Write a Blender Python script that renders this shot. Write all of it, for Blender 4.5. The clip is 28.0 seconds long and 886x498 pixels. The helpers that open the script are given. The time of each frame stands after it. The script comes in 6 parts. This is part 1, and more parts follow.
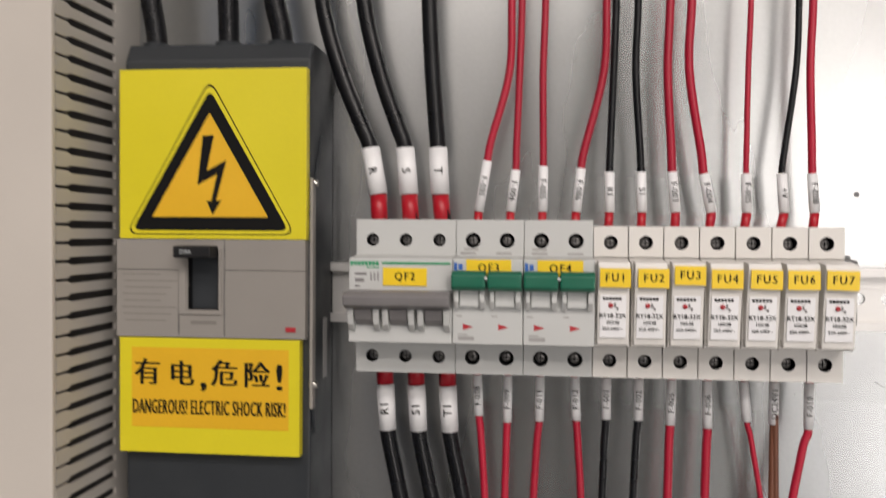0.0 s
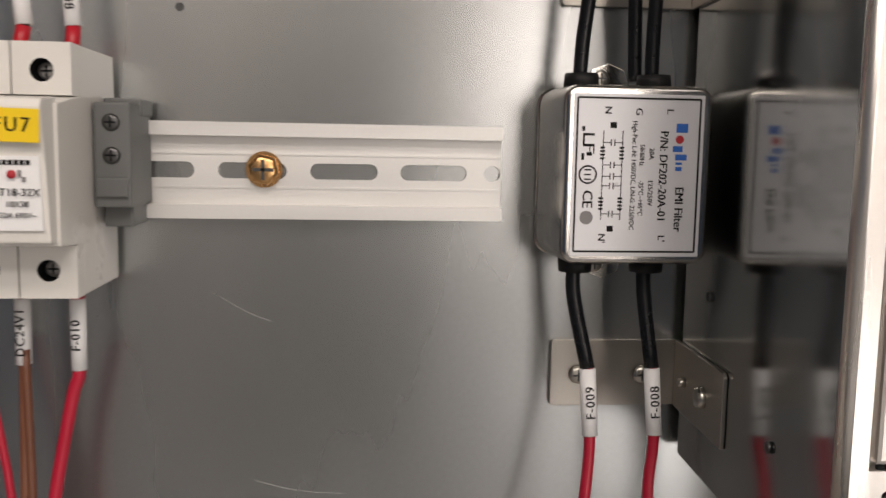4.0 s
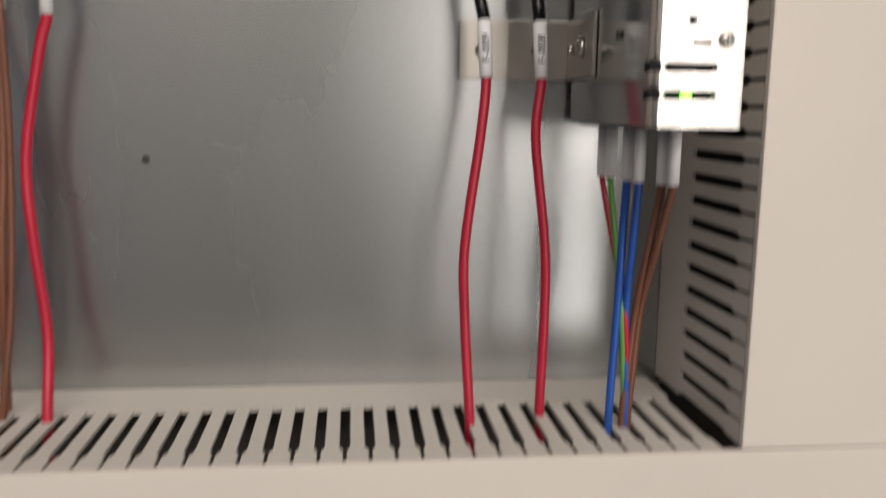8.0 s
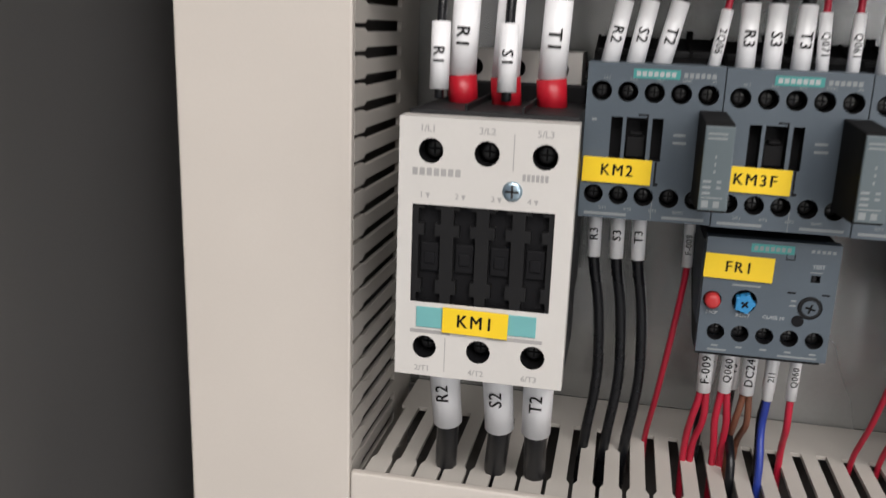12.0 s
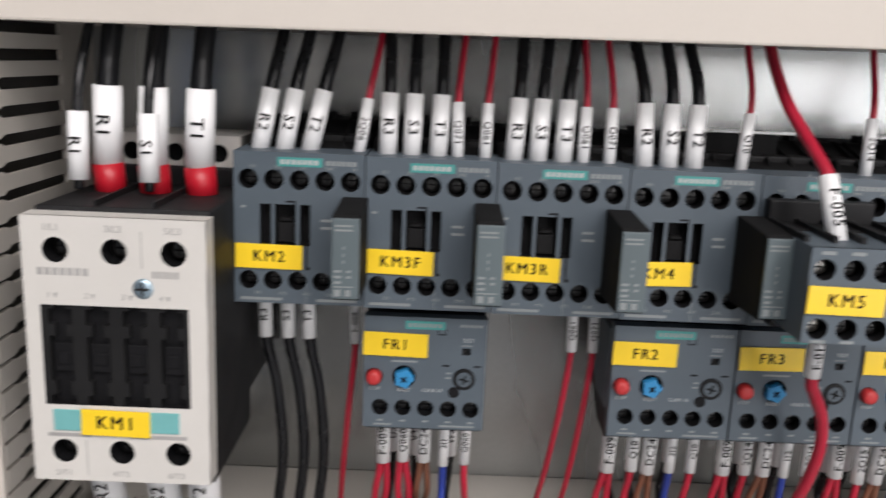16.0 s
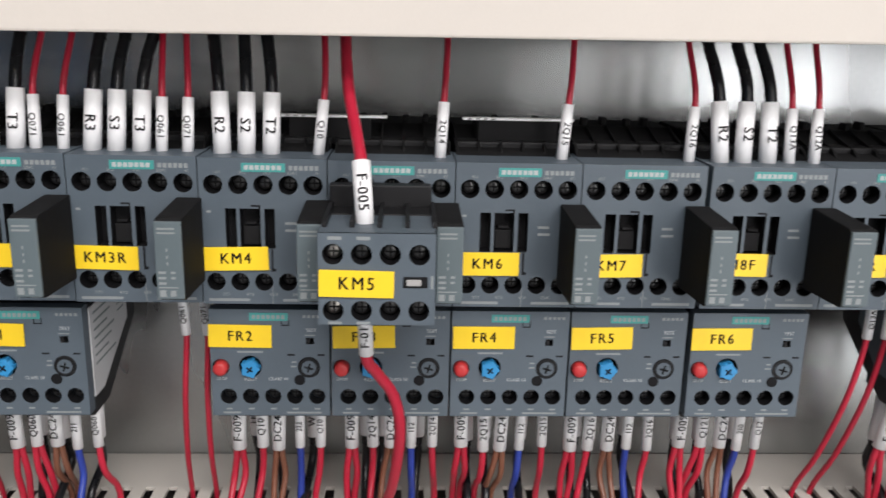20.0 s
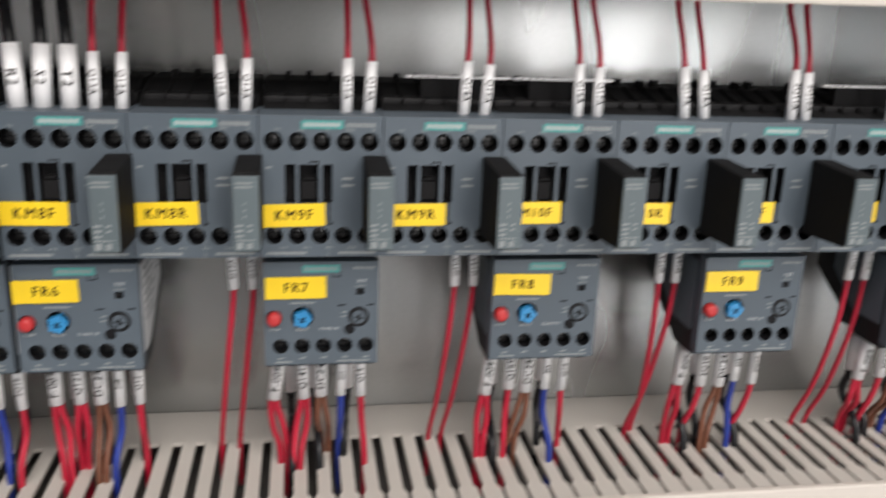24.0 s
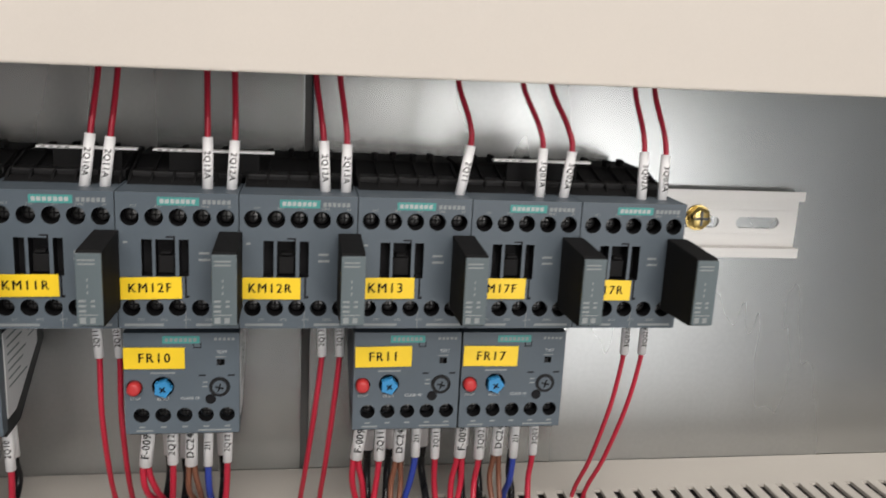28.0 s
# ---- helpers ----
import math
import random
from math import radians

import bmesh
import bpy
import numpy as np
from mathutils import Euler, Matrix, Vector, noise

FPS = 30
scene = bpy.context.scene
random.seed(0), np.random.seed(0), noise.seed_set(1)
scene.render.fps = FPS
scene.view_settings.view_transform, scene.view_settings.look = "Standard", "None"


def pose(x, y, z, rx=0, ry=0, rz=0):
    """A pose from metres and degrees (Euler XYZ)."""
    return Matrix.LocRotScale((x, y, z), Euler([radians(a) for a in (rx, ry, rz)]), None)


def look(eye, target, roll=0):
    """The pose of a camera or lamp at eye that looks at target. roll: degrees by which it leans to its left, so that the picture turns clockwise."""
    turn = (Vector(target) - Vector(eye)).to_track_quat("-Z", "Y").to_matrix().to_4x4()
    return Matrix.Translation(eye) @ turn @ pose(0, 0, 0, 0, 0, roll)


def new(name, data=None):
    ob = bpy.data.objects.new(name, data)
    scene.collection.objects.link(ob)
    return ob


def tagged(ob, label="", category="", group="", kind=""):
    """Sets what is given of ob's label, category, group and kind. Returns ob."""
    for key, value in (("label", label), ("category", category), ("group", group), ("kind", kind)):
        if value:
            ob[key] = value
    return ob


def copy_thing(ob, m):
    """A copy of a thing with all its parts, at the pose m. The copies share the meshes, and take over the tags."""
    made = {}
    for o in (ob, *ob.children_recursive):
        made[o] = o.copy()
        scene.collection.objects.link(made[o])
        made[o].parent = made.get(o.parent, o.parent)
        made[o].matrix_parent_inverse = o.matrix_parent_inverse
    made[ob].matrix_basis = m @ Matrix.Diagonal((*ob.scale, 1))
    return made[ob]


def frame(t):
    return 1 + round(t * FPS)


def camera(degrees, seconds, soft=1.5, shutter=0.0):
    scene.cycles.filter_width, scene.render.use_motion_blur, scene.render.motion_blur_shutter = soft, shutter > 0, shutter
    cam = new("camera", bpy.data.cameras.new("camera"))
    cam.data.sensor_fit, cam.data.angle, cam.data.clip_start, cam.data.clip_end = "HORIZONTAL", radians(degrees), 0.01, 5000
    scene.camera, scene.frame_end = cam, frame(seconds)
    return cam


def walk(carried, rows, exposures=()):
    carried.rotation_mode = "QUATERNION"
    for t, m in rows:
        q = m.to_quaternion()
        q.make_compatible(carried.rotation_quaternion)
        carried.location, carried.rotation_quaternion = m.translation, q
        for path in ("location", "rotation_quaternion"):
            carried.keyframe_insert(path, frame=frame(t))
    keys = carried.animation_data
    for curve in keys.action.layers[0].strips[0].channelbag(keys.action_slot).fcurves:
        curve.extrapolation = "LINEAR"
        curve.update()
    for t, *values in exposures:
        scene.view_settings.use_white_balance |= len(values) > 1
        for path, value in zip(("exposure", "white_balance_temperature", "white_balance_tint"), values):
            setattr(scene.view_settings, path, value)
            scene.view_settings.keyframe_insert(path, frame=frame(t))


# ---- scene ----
cam = camera(54.19, 28.0, soft=1.5, shutter=0.75)
# seconds, place, then yaw to the left, pitch up and roll in degrees
PATH = [
    (0, 0.1646, -0.5081, 1.4012, 6.36, -1.10, 0.38), (0.5, 0.1671, -0.4884, 1.3929, 5.26, -2.85, 0.07), (1, 0.1707, -0.4670, 1.3920, 4.79, -3.46, -0.29),
    (1.5, 0.1766, -0.4528, 1.3909, 4.36, -3.57, -0.55), (2, 0.2082, -0.4377, 1.3864, 1.97, -4.19, -1.07), (2.5, 0.2738, -0.4262, 1.3729, -4.84, -4.04, -1.78),
    (3, 0.3536, -0.3782, 1.3797, -5.97, -5.69, 0.09), (3.5, 0.3988, -0.3473, 1.3753, -4.71, -6.46, 1.05), (5.5, 0.4131, -0.3022, 1.3750, -9.67, -7.02, 1.11),
    (6, 0.4177, -0.3074, 1.3753, -9.75, -6.66, 1.26), (6.5, 0.4253, -0.3248, 1.3661, -9.53, -6.78, 1.70), (7, 0.4274, -0.3533, 1.3174, -8.62, -7.68, 2.07),
    (7.5, 0.4294, -0.3722, 1.3000, -8.03, -8.47, 1.95), (8, 0.4318, -0.3994, 1.2609, -6.15, -9.11, 0.94), (8.5, 0.4241, -0.4233, 1.2376, -3.96, -10.72, 0.86),
    (9, 0.3785, -0.4350, 1.2410, -1.35, -12.45, 0.05), (9.5, 0.2792, -0.4182, 1.1850, -1.50, -12.80, 1.03), (10, 0.2365, -0.4460, 1.1450, 1.30, -11.55, 0.80),
    (10.5, 0.1615, -0.4657, 1.1245, 9.22, -14.45, 0.22), (11, 0.0878, -0.4583, 1.1085, 12.54, -15.15, 0.18), (11.5, 0.0310, -0.4190, 1.0682, 12.88, -15.01, 1.17),
    (13.5, 0.0005, -0.3515, 1.0205, 3.07, -13.09, 3.50), (14, 0.0032, -0.3469, 1.0209, 0.69, -13.05, 3.11), (14.5, 0.0060, -0.3485, 1.0210, -0.42, -13.02, 2.79),
    (15, 0.0183, -0.3474, 1.0262, -1.07, -13.45, 2.79), (15.5, 0.0370, -0.3565, 1.0316, -1.11, -13.21, 2.62), (16, 0.0709, -0.3763, 1.0636, -0.25, -12.48, 2.34),
    (16.5, 0.0863, -0.3740, 1.0555, -0.52, -11.51, 2.60), (17, 0.0838, -0.3471, 1.0674, -0.20, -10.91, 1.72), (17.5, 0.0763, -0.3214, 1.0883, -1.24, -11.33, 0.72),
    (18, 0.0933, -0.3273, 1.0802, -0.41, -12.84, 0.30), (18.5, 0.1222, -0.3358, 1.0736, -0.73, -14.38, 0.54), (19, 0.1610, -0.3610, 1.0753, -2.58, -14.74, 1.28),
    (19.5, 0.1956, -0.3778, 1.0750, -2.51, -14.86, 1.33), (20, 0.2066, -0.3846, 1.0763, -2.72, -14.68, 1.35), (20.5, 0.2249, -0.3873, 1.0788, -3.46, -14.75, 1.56),
    (22.5, 0.3094, -0.3953, 1.0665, -6.28, -14.30, 1.30), (23, 0.3466, -0.3980, 1.0653, -6.88, -14.26, 1.30), (23.5, 0.3994, -0.4046, 1.0542, -7.65, -14.01, 1.54),
    (24, 0.4218, -0.4002, 1.0703, -9.56, -15.99, 2.17), (24.5, 0.4743, -0.4078, 1.0812, -10.51, -15.57, 2.70), (25, 0.5502, -0.4257, 1.0872, -7.51, -14.09, 2.09),
    (25.5, 0.6094, -0.4191, 1.0913, -8.17, -14.72, 2.21), (26, 0.6465, -0.4149, 1.0907, -8.70, -14.75, 2.28), (26.5, 0.6575, -0.4079, 1.0819, -9.57, -15.56, 2.84),
    (27, 0.6913, -0.4076, 1.0821, -9.75, -15.37, 3.30), (27.5, 0.7263, -0.4080, 1.0826, -9.96, -14.25, 3.45), (28, 0.7438, -0.4142, 1.0862, -9.71, -13.01, 3.00),
]
# seconds, stops, kelvin and tint of the camera's own exposure and white balance
EXPOSURES = [(0, -0.28, 6700, 13), (2.5, -0.25, 6750, 13), (3.2, -0.38, 7000, 14), (6, -0.35, 7050, 14), (7, -0.52, 7050, 14), (8, -0.25, 6850, 12), (9, 0.02, 6550, 10), (9.5, -0.3, 6500, 10), (10, -0.55, 6500, 10), (11, 0.03, 6400, 11), (14, 0.18, 6350, 11),
             (16, 0.25, 6350, 12), (18, 0.12, 6350, 11), (19, 0.36, 6350, 11), (20, 0.44, 6300, 11), (23, 0.40, 6400, 11), (25, 0.26, 6500, 11), (27, 0.24, 6450, 10), (28, 0.07, 6550, 10)]
walk(cam, [(t, pose(x, y, z, 90 + pitch, 0, yaw) @ pose(0, 0, 0, 0, 0, roll)) for t, x, y, z, yaw, pitch, roll in PATH],
     exposures=EXPOSURES)

# ---------------------------------------------------------------- light
world = bpy.data.worlds.new("room_air")
scene.world = world
world.use_nodes = True
world.node_tree.nodes["Background"].inputs[0].default_value = (0.75, 0.85, 1.0, 1)
world.node_tree.nodes["Background"].inputs[1].default_value = 0.05


def area_lamp(name, eye, target, w, h, watts, colour):
    data = bpy.data.lights.new(name, "AREA")
    data.shape, data.size, data.size_y, data.energy, data.color = "RECTANGLE", w, h, watts, colour
    ob = new(name, data)
    ob.matrix_world = look(eye, target)
    return ob


# overhead light, then an unseen row farther back added as frontal fill
for y, watts in ((-1.55, 40), (-2.45, 52)):
    area_lamp("ceiling_lamp", (0.70, y, 2.74), (0.70, y, 0), 2.5, 0.5, watts, (1.0, 0.945, 0.905))
# unseen window behind the plate's highlights, and a low lamp added for floor glow
area_lamp("upper_pane_light", (1.34, -2.925, 1.60), (1.34, 0, 1.60), 0.80, 0.92, 13, (1.0, 0.965, 0.945))
area_lamp("lower_pane_light", (1.80, -2.925, 0.46), (1.80, 0, 0.46), 0.96, 0.78, 11, (0.985, 0.98, 0.98))


# ---------------------------------------------------------------- materials
def surface(name, colour, rough=0.5, metal=0.0, vary=0.06, scale=60.0, bump=0.05, fine=900.0, coat=0.0, streak=None, spread=0.08, each=0.0, spec=0.5):
    """A procedural surface: broad stains, fine grain, relief, uneven gloss; streak stretches the stains along an axis; each varies piece by piece."""
    m = bpy.data.materials.new(name)
    m.use_nodes = True
    n, l = m.node_tree.nodes, m.node_tree.links
    b = n["Principled BSDF"]
    co = n.new("ShaderNodeTexCoord")
    mp = n.new("ShaderNodeMapping")
    mp.inputs["Scale"].default_value = streak or (1, 1, 1)
    l.new(co.outputs["Object"], mp.inputs["Vector"])
    broad, grain = n.new("ShaderNodeTexNoise"), n.new("ShaderNodeTexNoise")
    broad.inputs["Scale"].default_value, broad.inputs["Detail"].default_value = scale, 5
    grain.inputs["Scale"].default_value, grain.inputs["Detail"].default_value = fine, 3
    l.new(mp.outputs[0], broad.inputs["Vector"])
    l.new(co.outputs["Object"], grain.inputs["Vector"])
    add = n.new("ShaderNodeMath")
    add.operation = "MULTIPLY_ADD"
    add.inputs[1].default_value = 0.35
    l.new(grain.outputs[0], add.inputs[0])
    l.new(broad.outputs[0], add.inputs[2])
    rng = n.new("ShaderNodeMapRange")
    rng.inputs["From Min"].default_value, rng.inputs["From Max"].default_value = 0.4, 0.95
    rng.inputs["To Min"].default_value, rng.inputs["To Max"].default_value = 1 - vary, 1 + vary
    l.new(add.outputs[0], rng.inputs["Value"])
    value = rng.outputs[0]
    if each:
        info, one = n.new("ShaderNodeObjectInfo"), n.new("ShaderNodeMapRange")
        one.inputs["To Min"].default_value, one.inputs["To Max"].default_value = 1 - each, 1 + each
        l.new(info.outputs["Random"], one.inputs["Value"])
        times = n.new("ShaderNodeMath")
        times.operation = "MULTIPLY"
        l.new(value, times.inputs[0])
        l.new(one.outputs[0], times.inputs[1])
        value = times.outputs[0]
    mix = n.new("ShaderNodeVectorMath")
    mix.operation = "SCALE"
    mix.inputs[0].default_value = colour
    l.new(value, mix.inputs["Scale"])
    l.new(mix.outputs[0], b.inputs["Base Color"])
    gloss = n.new("ShaderNodeMapRange")
    gloss.inputs["From Min"].default_value, gloss.inputs["From Max"].default_value = 0.3, 0.7
    gloss.inputs["To Min"].default_value, gloss.inputs["To Max"].default_value = max(rough - spread, 0.03), min(rough + spread, 1)
    l.new(broad.outputs[0], gloss.inputs["Value"])
    l.new(gloss.outputs[0], b.inputs["Roughness"])
    b.inputs["Metallic"].default_value = metal
    b.inputs["Specular IOR Level"].default_value = spec
    b.inputs["Coat Weight"].default_value = coat
    if bump:
        bp = n.new("ShaderNodeBump")
        bp.inputs["Strength"].default_value, bp.inputs["Distance"].default_value = bump, 0.0004
        l.new(grain.outputs[0], bp.inputs["Height"])
        l.new(bp.outputs[0], b.inputs["Normal"])
    return m


GALV = surface("galvanized_steel", (0.42, 0.43, 0.428), 0.27, 0.95, 0.10, 7, 0.02, 420, streak=(1.0, 1, 0.22), spread=0.05)
DUCT = surface("grey_pvc", (0.52, 0.49, 0.445), 0.55, 0, 0.04, 20, 0.05, each=0.02)
COVER = surface("cover_pvc", (0.60, 0.555, 0.50), 0.6, 0, 0.03, 14, 0.05)
# duct PVC darkened: the shade inside the ducts is painted into this colour
HOLLOW = surface("duct_inner_shade", (0.10, 0.095, 0.09), 0.8, 0, 0.1, 30)
RAIL = surface("zinc_rail", (0.74, 0.73, 0.71), 0.40, 0.40, 0.05, 20, 0.04, streak=(0.3, 1, 3))
SLATE = surface("slate_plastic", (0.079, 0.101, 0.122), 0.48, 0, 0.07, 50, 0.12, 1400, each=0.05)
SLATE_PALE = surface("pale_slate_plastic", (0.095, 0.122, 0.132), 0.45, 0, 0.07, 50, 0.1, 1400, each=0.05)
CHARCOAL = surface("charcoal_partition", (0.012, 0.012, 0.0125), 0.65, 0, 0.1, 60, 0.06, spec=0.2)
MATTE = surface("matt_black_plastic", (0.0105, 0.0105, 0.011), 0.75, 0, 0.2, 40, 0.1, spec=0.14)
BLACK = surface("black_plastic", (0.010, 0.010, 0.011), 0.55, 0, 0.2, 40, 0.1, spec=0.28)
# near black, for black parts and for shade painted into holes and slots
DEEP = surface("recess_shade_black", (0.008, 0.008, 0.009), 0.6, 0, 0.2, 60, spec=0.15)
IVORY = surface("ivory_plastic", (0.62, 0.60, 0.565), 0.42, 0, 0.03, 30, 0.04)
BREAKER = surface("pale_grey_plastic", (0.55, 0.56, 0.545), 0.42, 0, 0.03, 30, 0.04, each=0.01)
FUSE = surface("white_plastic", (0.72, 0.70, 0.66), 0.33, 0, 0.03, 30, 0.03, each=0.015)
TOGGLE = surface("grey_toggle", (0.20, 0.19, 0.19), 0.4, 0, 0.06, 60)
GREEN = surface("green_plastic", (0.008, 0.13, 0.075), 0.35, 0, 0.08, 60)
TEAL = surface("teal_print", (0.05, 0.27, 0.25), 0.5, 0, 0.06, 80)
TEAL_PALE = surface("pale_teal", (0.16, 0.42, 0.42), 0.5, 0, 0.05, 80)
YELLOW = surface("yellow_tape", (0.88, 0.605, 0.02), 0.38, 0, 0.03, 60, 0.02, each=0.03)
SIGN = surface("yellow_sign", (0.72, 0.62, 0.02), 0.4, 0, 0.05, 12, 0.03)
SIGN_WARM = surface("amber_sign", (0.78, 0.45, 0.02), 0.4, 0, 0.07, 14, 0.03)
INK = surface("black_ink", (0.008, 0.008, 0.008), 0.6, 0, 0.1, 60, spec=0.12)
DIM = surface("dim_print", (0.20, 0.235, 0.24), 0.6, 0, 0.1, 60)
LEGEND = surface("clear_print", (0.40, 0.42, 0.42), 0.6, 0, 0.08, 60)
PRINT = surface("pale_print", (0.23, 0.25, 0.25), 0.6, 0, 0.1, 60)
FAINT = surface("faint_print", (0.36, 0.35, 0.34), 0.6, 0, 0.1, 60)
SLEEVE = surface("white_sleeve", (0.86, 0.86, 0.865), 0.4, 0, 0.03, 60, 0.04, each=0.03)
RED = surface("red_insulation", (0.42, 0.012, 0.036), 0.38, 0, 0.08, 40, 0.04, each=0.10)
BOOT = surface("red_boot", (0.44, 0.008, 0.02), 0.4, 0, 0.06, 60)
CABLE = surface("black_insulation", (0.007, 0.0075, 0.009), 0.30, 0, 0.2, 40, 0.05, spec=0.38)
BROWN = surface("brown_insulation", (0.16, 0.062, 0.035), 0.4, 0, 0.1, 40, each=0.1)
BLUE = surface("blue_insulation", (0.018, 0.04, 0.26), 0.38, 0, 0.1, 40, each=0.1)
SKY = surface("light_blue_insulation", (0.012, 0.075, 0.34), 0.38, 0, 0.1, 40)
LEAF = surface("green_yellow_insulation", (0.10, 0.30, 0.06), 0.4, 0, 0.15, 30)
KNOB_RED = surface("red_button", (0.47, 0.030, 0.032), 0.4, 0, 0.05, 80)
KNOB_BLUE = surface("blue_button", (0.035, 0.25, 0.52), 0.4, 0, 0.06, 80)
SCREW = surface("plated_screw", (0.52, 0.50, 0.46), 0.3, 1, 0.15, 80)
SCREW_BLUE = surface("blue_zinc_screw", (0.40, 0.52, 0.60), 0.34, 0.85, 0.2, 300)
SCREW_GREY = surface("grey_screw", (0.30, 0.29, 0.28), 0.45, 0.6, 0.2, 90)
SCREW_DARK = surface("dark_screw", (0.10, 0.10, 0.10), 0.35, 0.9, 0.2, 90)
BRASS = surface("passivated_bolt", (0.62, 0.36, 0.16), 0.24, 1, 0.12, 50)
GOLD = surface("gold_passivated_bolt", (0.62, 0.47, 0.18), 0.24, 1, 0.12, 50)
STEEL = surface("brushed_steel", (0.70, 0.665, 0.63), 0.30, 0.85, 0.06, 25, 0.06, streak=(8, 8, 0.5))
MIRROR = surface("polished_steel", (0.38, 0.385, 0.38), 0.13, 1, 0.05, 12, 0.0, spread=0.02)
BRACKET = surface("stainless_bracket", (0.46, 0.43, 0.39), 0.34, 1, 0.06, 30, 0.05)
CAN = surface("nickel_can", (0.62, 0.60, 0.57), 0.2, 1, 0.05, 20, 0.02)
STICKER = surface("silver_sticker", (0.60, 0.61, 0.62), 0.4, 0.2, 0.06, 60)
PAPER = surface("silver_label", (0.66, 0.66, 0.68), 0.35, 0.15, 0.03, 30, 0.02)
MCCB_GREY = surface("warm_grey_plastic", (0.285, 0.265, 0.24), 0.5, 0, 0.04, 30, 0.1)
MCCB_LINE = surface("grey_relief_print", (0.205, 0.19, 0.172), 0.5, 0, 0.04, 30, 0.1)
CLAMP = surface("dark_grey_clamp", (0.115, 0.118, 0.115), 0.5, 0, 0.06, 40, 0.1)
MCCB_DARK = surface("charcoal_plastic", (0.025, 0.029, 0.033), 0.5, 0, 0.06, 40, 0.15)
PANEL = surface("painted_cabinet", (0.10, 0.098, 0.095), 0.55, 0, 0.06, 9, 0.1)
CEILING = surface("ceiling_paint", (0.78, 0.77, 0.75), 0.9, 0, 0.04, 3)
# dark tone standing in for whoever behind the camera is mirrored in the plate
WALL_GREY = surface("dark_reflection_tone", (0.10, 0.105, 0.102), 0.9, 0, 0.04, 3)
WALL = surface("room_paint", (0.50, 0.485, 0.465), 0.9, 0, 0.04, 3)
FLOOR = surface("room_floor", (0.29, 0.292, 0.295), 0.2, 0, 0.08, 4)
# blue tones of unseen walls, set for what the plate mirrors
WALL_PALE_BLUE = surface("pale_blue_reflection_tone", (0.34, 0.40, 0.44), 0.7, 0, 0.05, 3)
WALL_BLUE = surface("blue_reflection_tone", (0.09, 0.15, 0.25), 0.7, 0, 0.05, 3)
SCRATCH = surface("scratched_zinc", (0.42, 0.42, 0.41), 0.45, 0.9, 0.1, 200)
LOGO_BLUE = surface("blue_print", (0.02, 0.12, 0.45), 0.5, 0, 0.05, 60)
LOGO_RED = surface("red_print", (0.42, 0.02, 0.03), 0.5, 0, 0.05, 60)
LOGO_GREEN = surface("green_print", (0.02, 0.30, 0.13), 0.5, 0, 0.05, 60)


def glow(name, colour, power):
    m = bpy.data.materials.new(name)
    m.use_nodes = True
    b = m.node_tree.nodes["Principled BSDF"]
    b.inputs["Base Color"].default_value = (*colour, 1)
    b.inputs["Emission Color"].default_value = (*colour, 1)
    b.inputs["Emission Strength"].default_value = power
    return m


LED = glow("green_led", (0.12, 1.0, 0.05), 6)


# ---------------------------------------------------------------- mesh tools
def box(bm, x0, x1, y0, y1, z0, z1, bevel=0.0, slot=0):
    if bevel:
        other = bmesh.new()
        box(other, x0, x1, y0, y1, z0, z1)
        bmesh.ops.bevel(other, geom=other.edges[:], offset=bevel, segments=2, affect="EDGES", profile=0.6)
        return join(bm, other, slot)
    v = [bm.verts.new(p) for p in ((x0, y0, z0), (x1, y0, z0), (x1, y1, z0), (x0, y1, z0), (x0, y0, z1), (x1, y0, z1), (x1, y1, z1), (x0, y1, z1))]
    for f in ((3, 2, 1, 0), (4, 5, 6, 7), (0, 1, 5, 4), (1, 2, 6, 5), (2, 3, 7, 6), (3, 0, 4, 7)):
        bm.faces.new([v[i] for i in f]).material_index = slot
    return bm


def join(bm, other, slot=None):
    made = {v: bm.verts.new(v.co) for v in other.verts}
    for f in other.faces:
        g = bm.faces.new([made[v] for v in f.verts])
        g.material_index, g.smooth = f.material_index if slot is None else slot, f.smooth
    other.free()
    return bm


def prism(bm, outline, axis, lo, hi, bevel=0.0, slot=0):
    """An outline of 2D points pulled along an axis; "x": (y, z) points, "y": (x, z), "z": (x, y)."""
    other = bmesh.new()
    put = {"x": lambda a, b, c: (c, a, b), "y": lambda a, b, c: (a, c, b), "z": lambda a, b, c: (a, b, c)}[axis]
    low, high = [other.verts.new(put(a, b, lo)) for a, b in outline], [other.verts.new(put(a, b, hi)) for a, b in outline]
    other.faces.new(low), other.faces.new(high[::-1])
    for i in range(len(outline)):
        j = (i + 1) % len(outline)
        other.faces.new((low[i], high[i], high[j], low[j]))
    bmesh.ops.recalc_face_normals(other, faces=other.faces[:])
    if bevel:
        bmesh.ops.bevel(other, geom=other.edges[:], offset=bevel, segments=2, affect="EDGES", profile=0.6)
    return join(bm, other, slot)


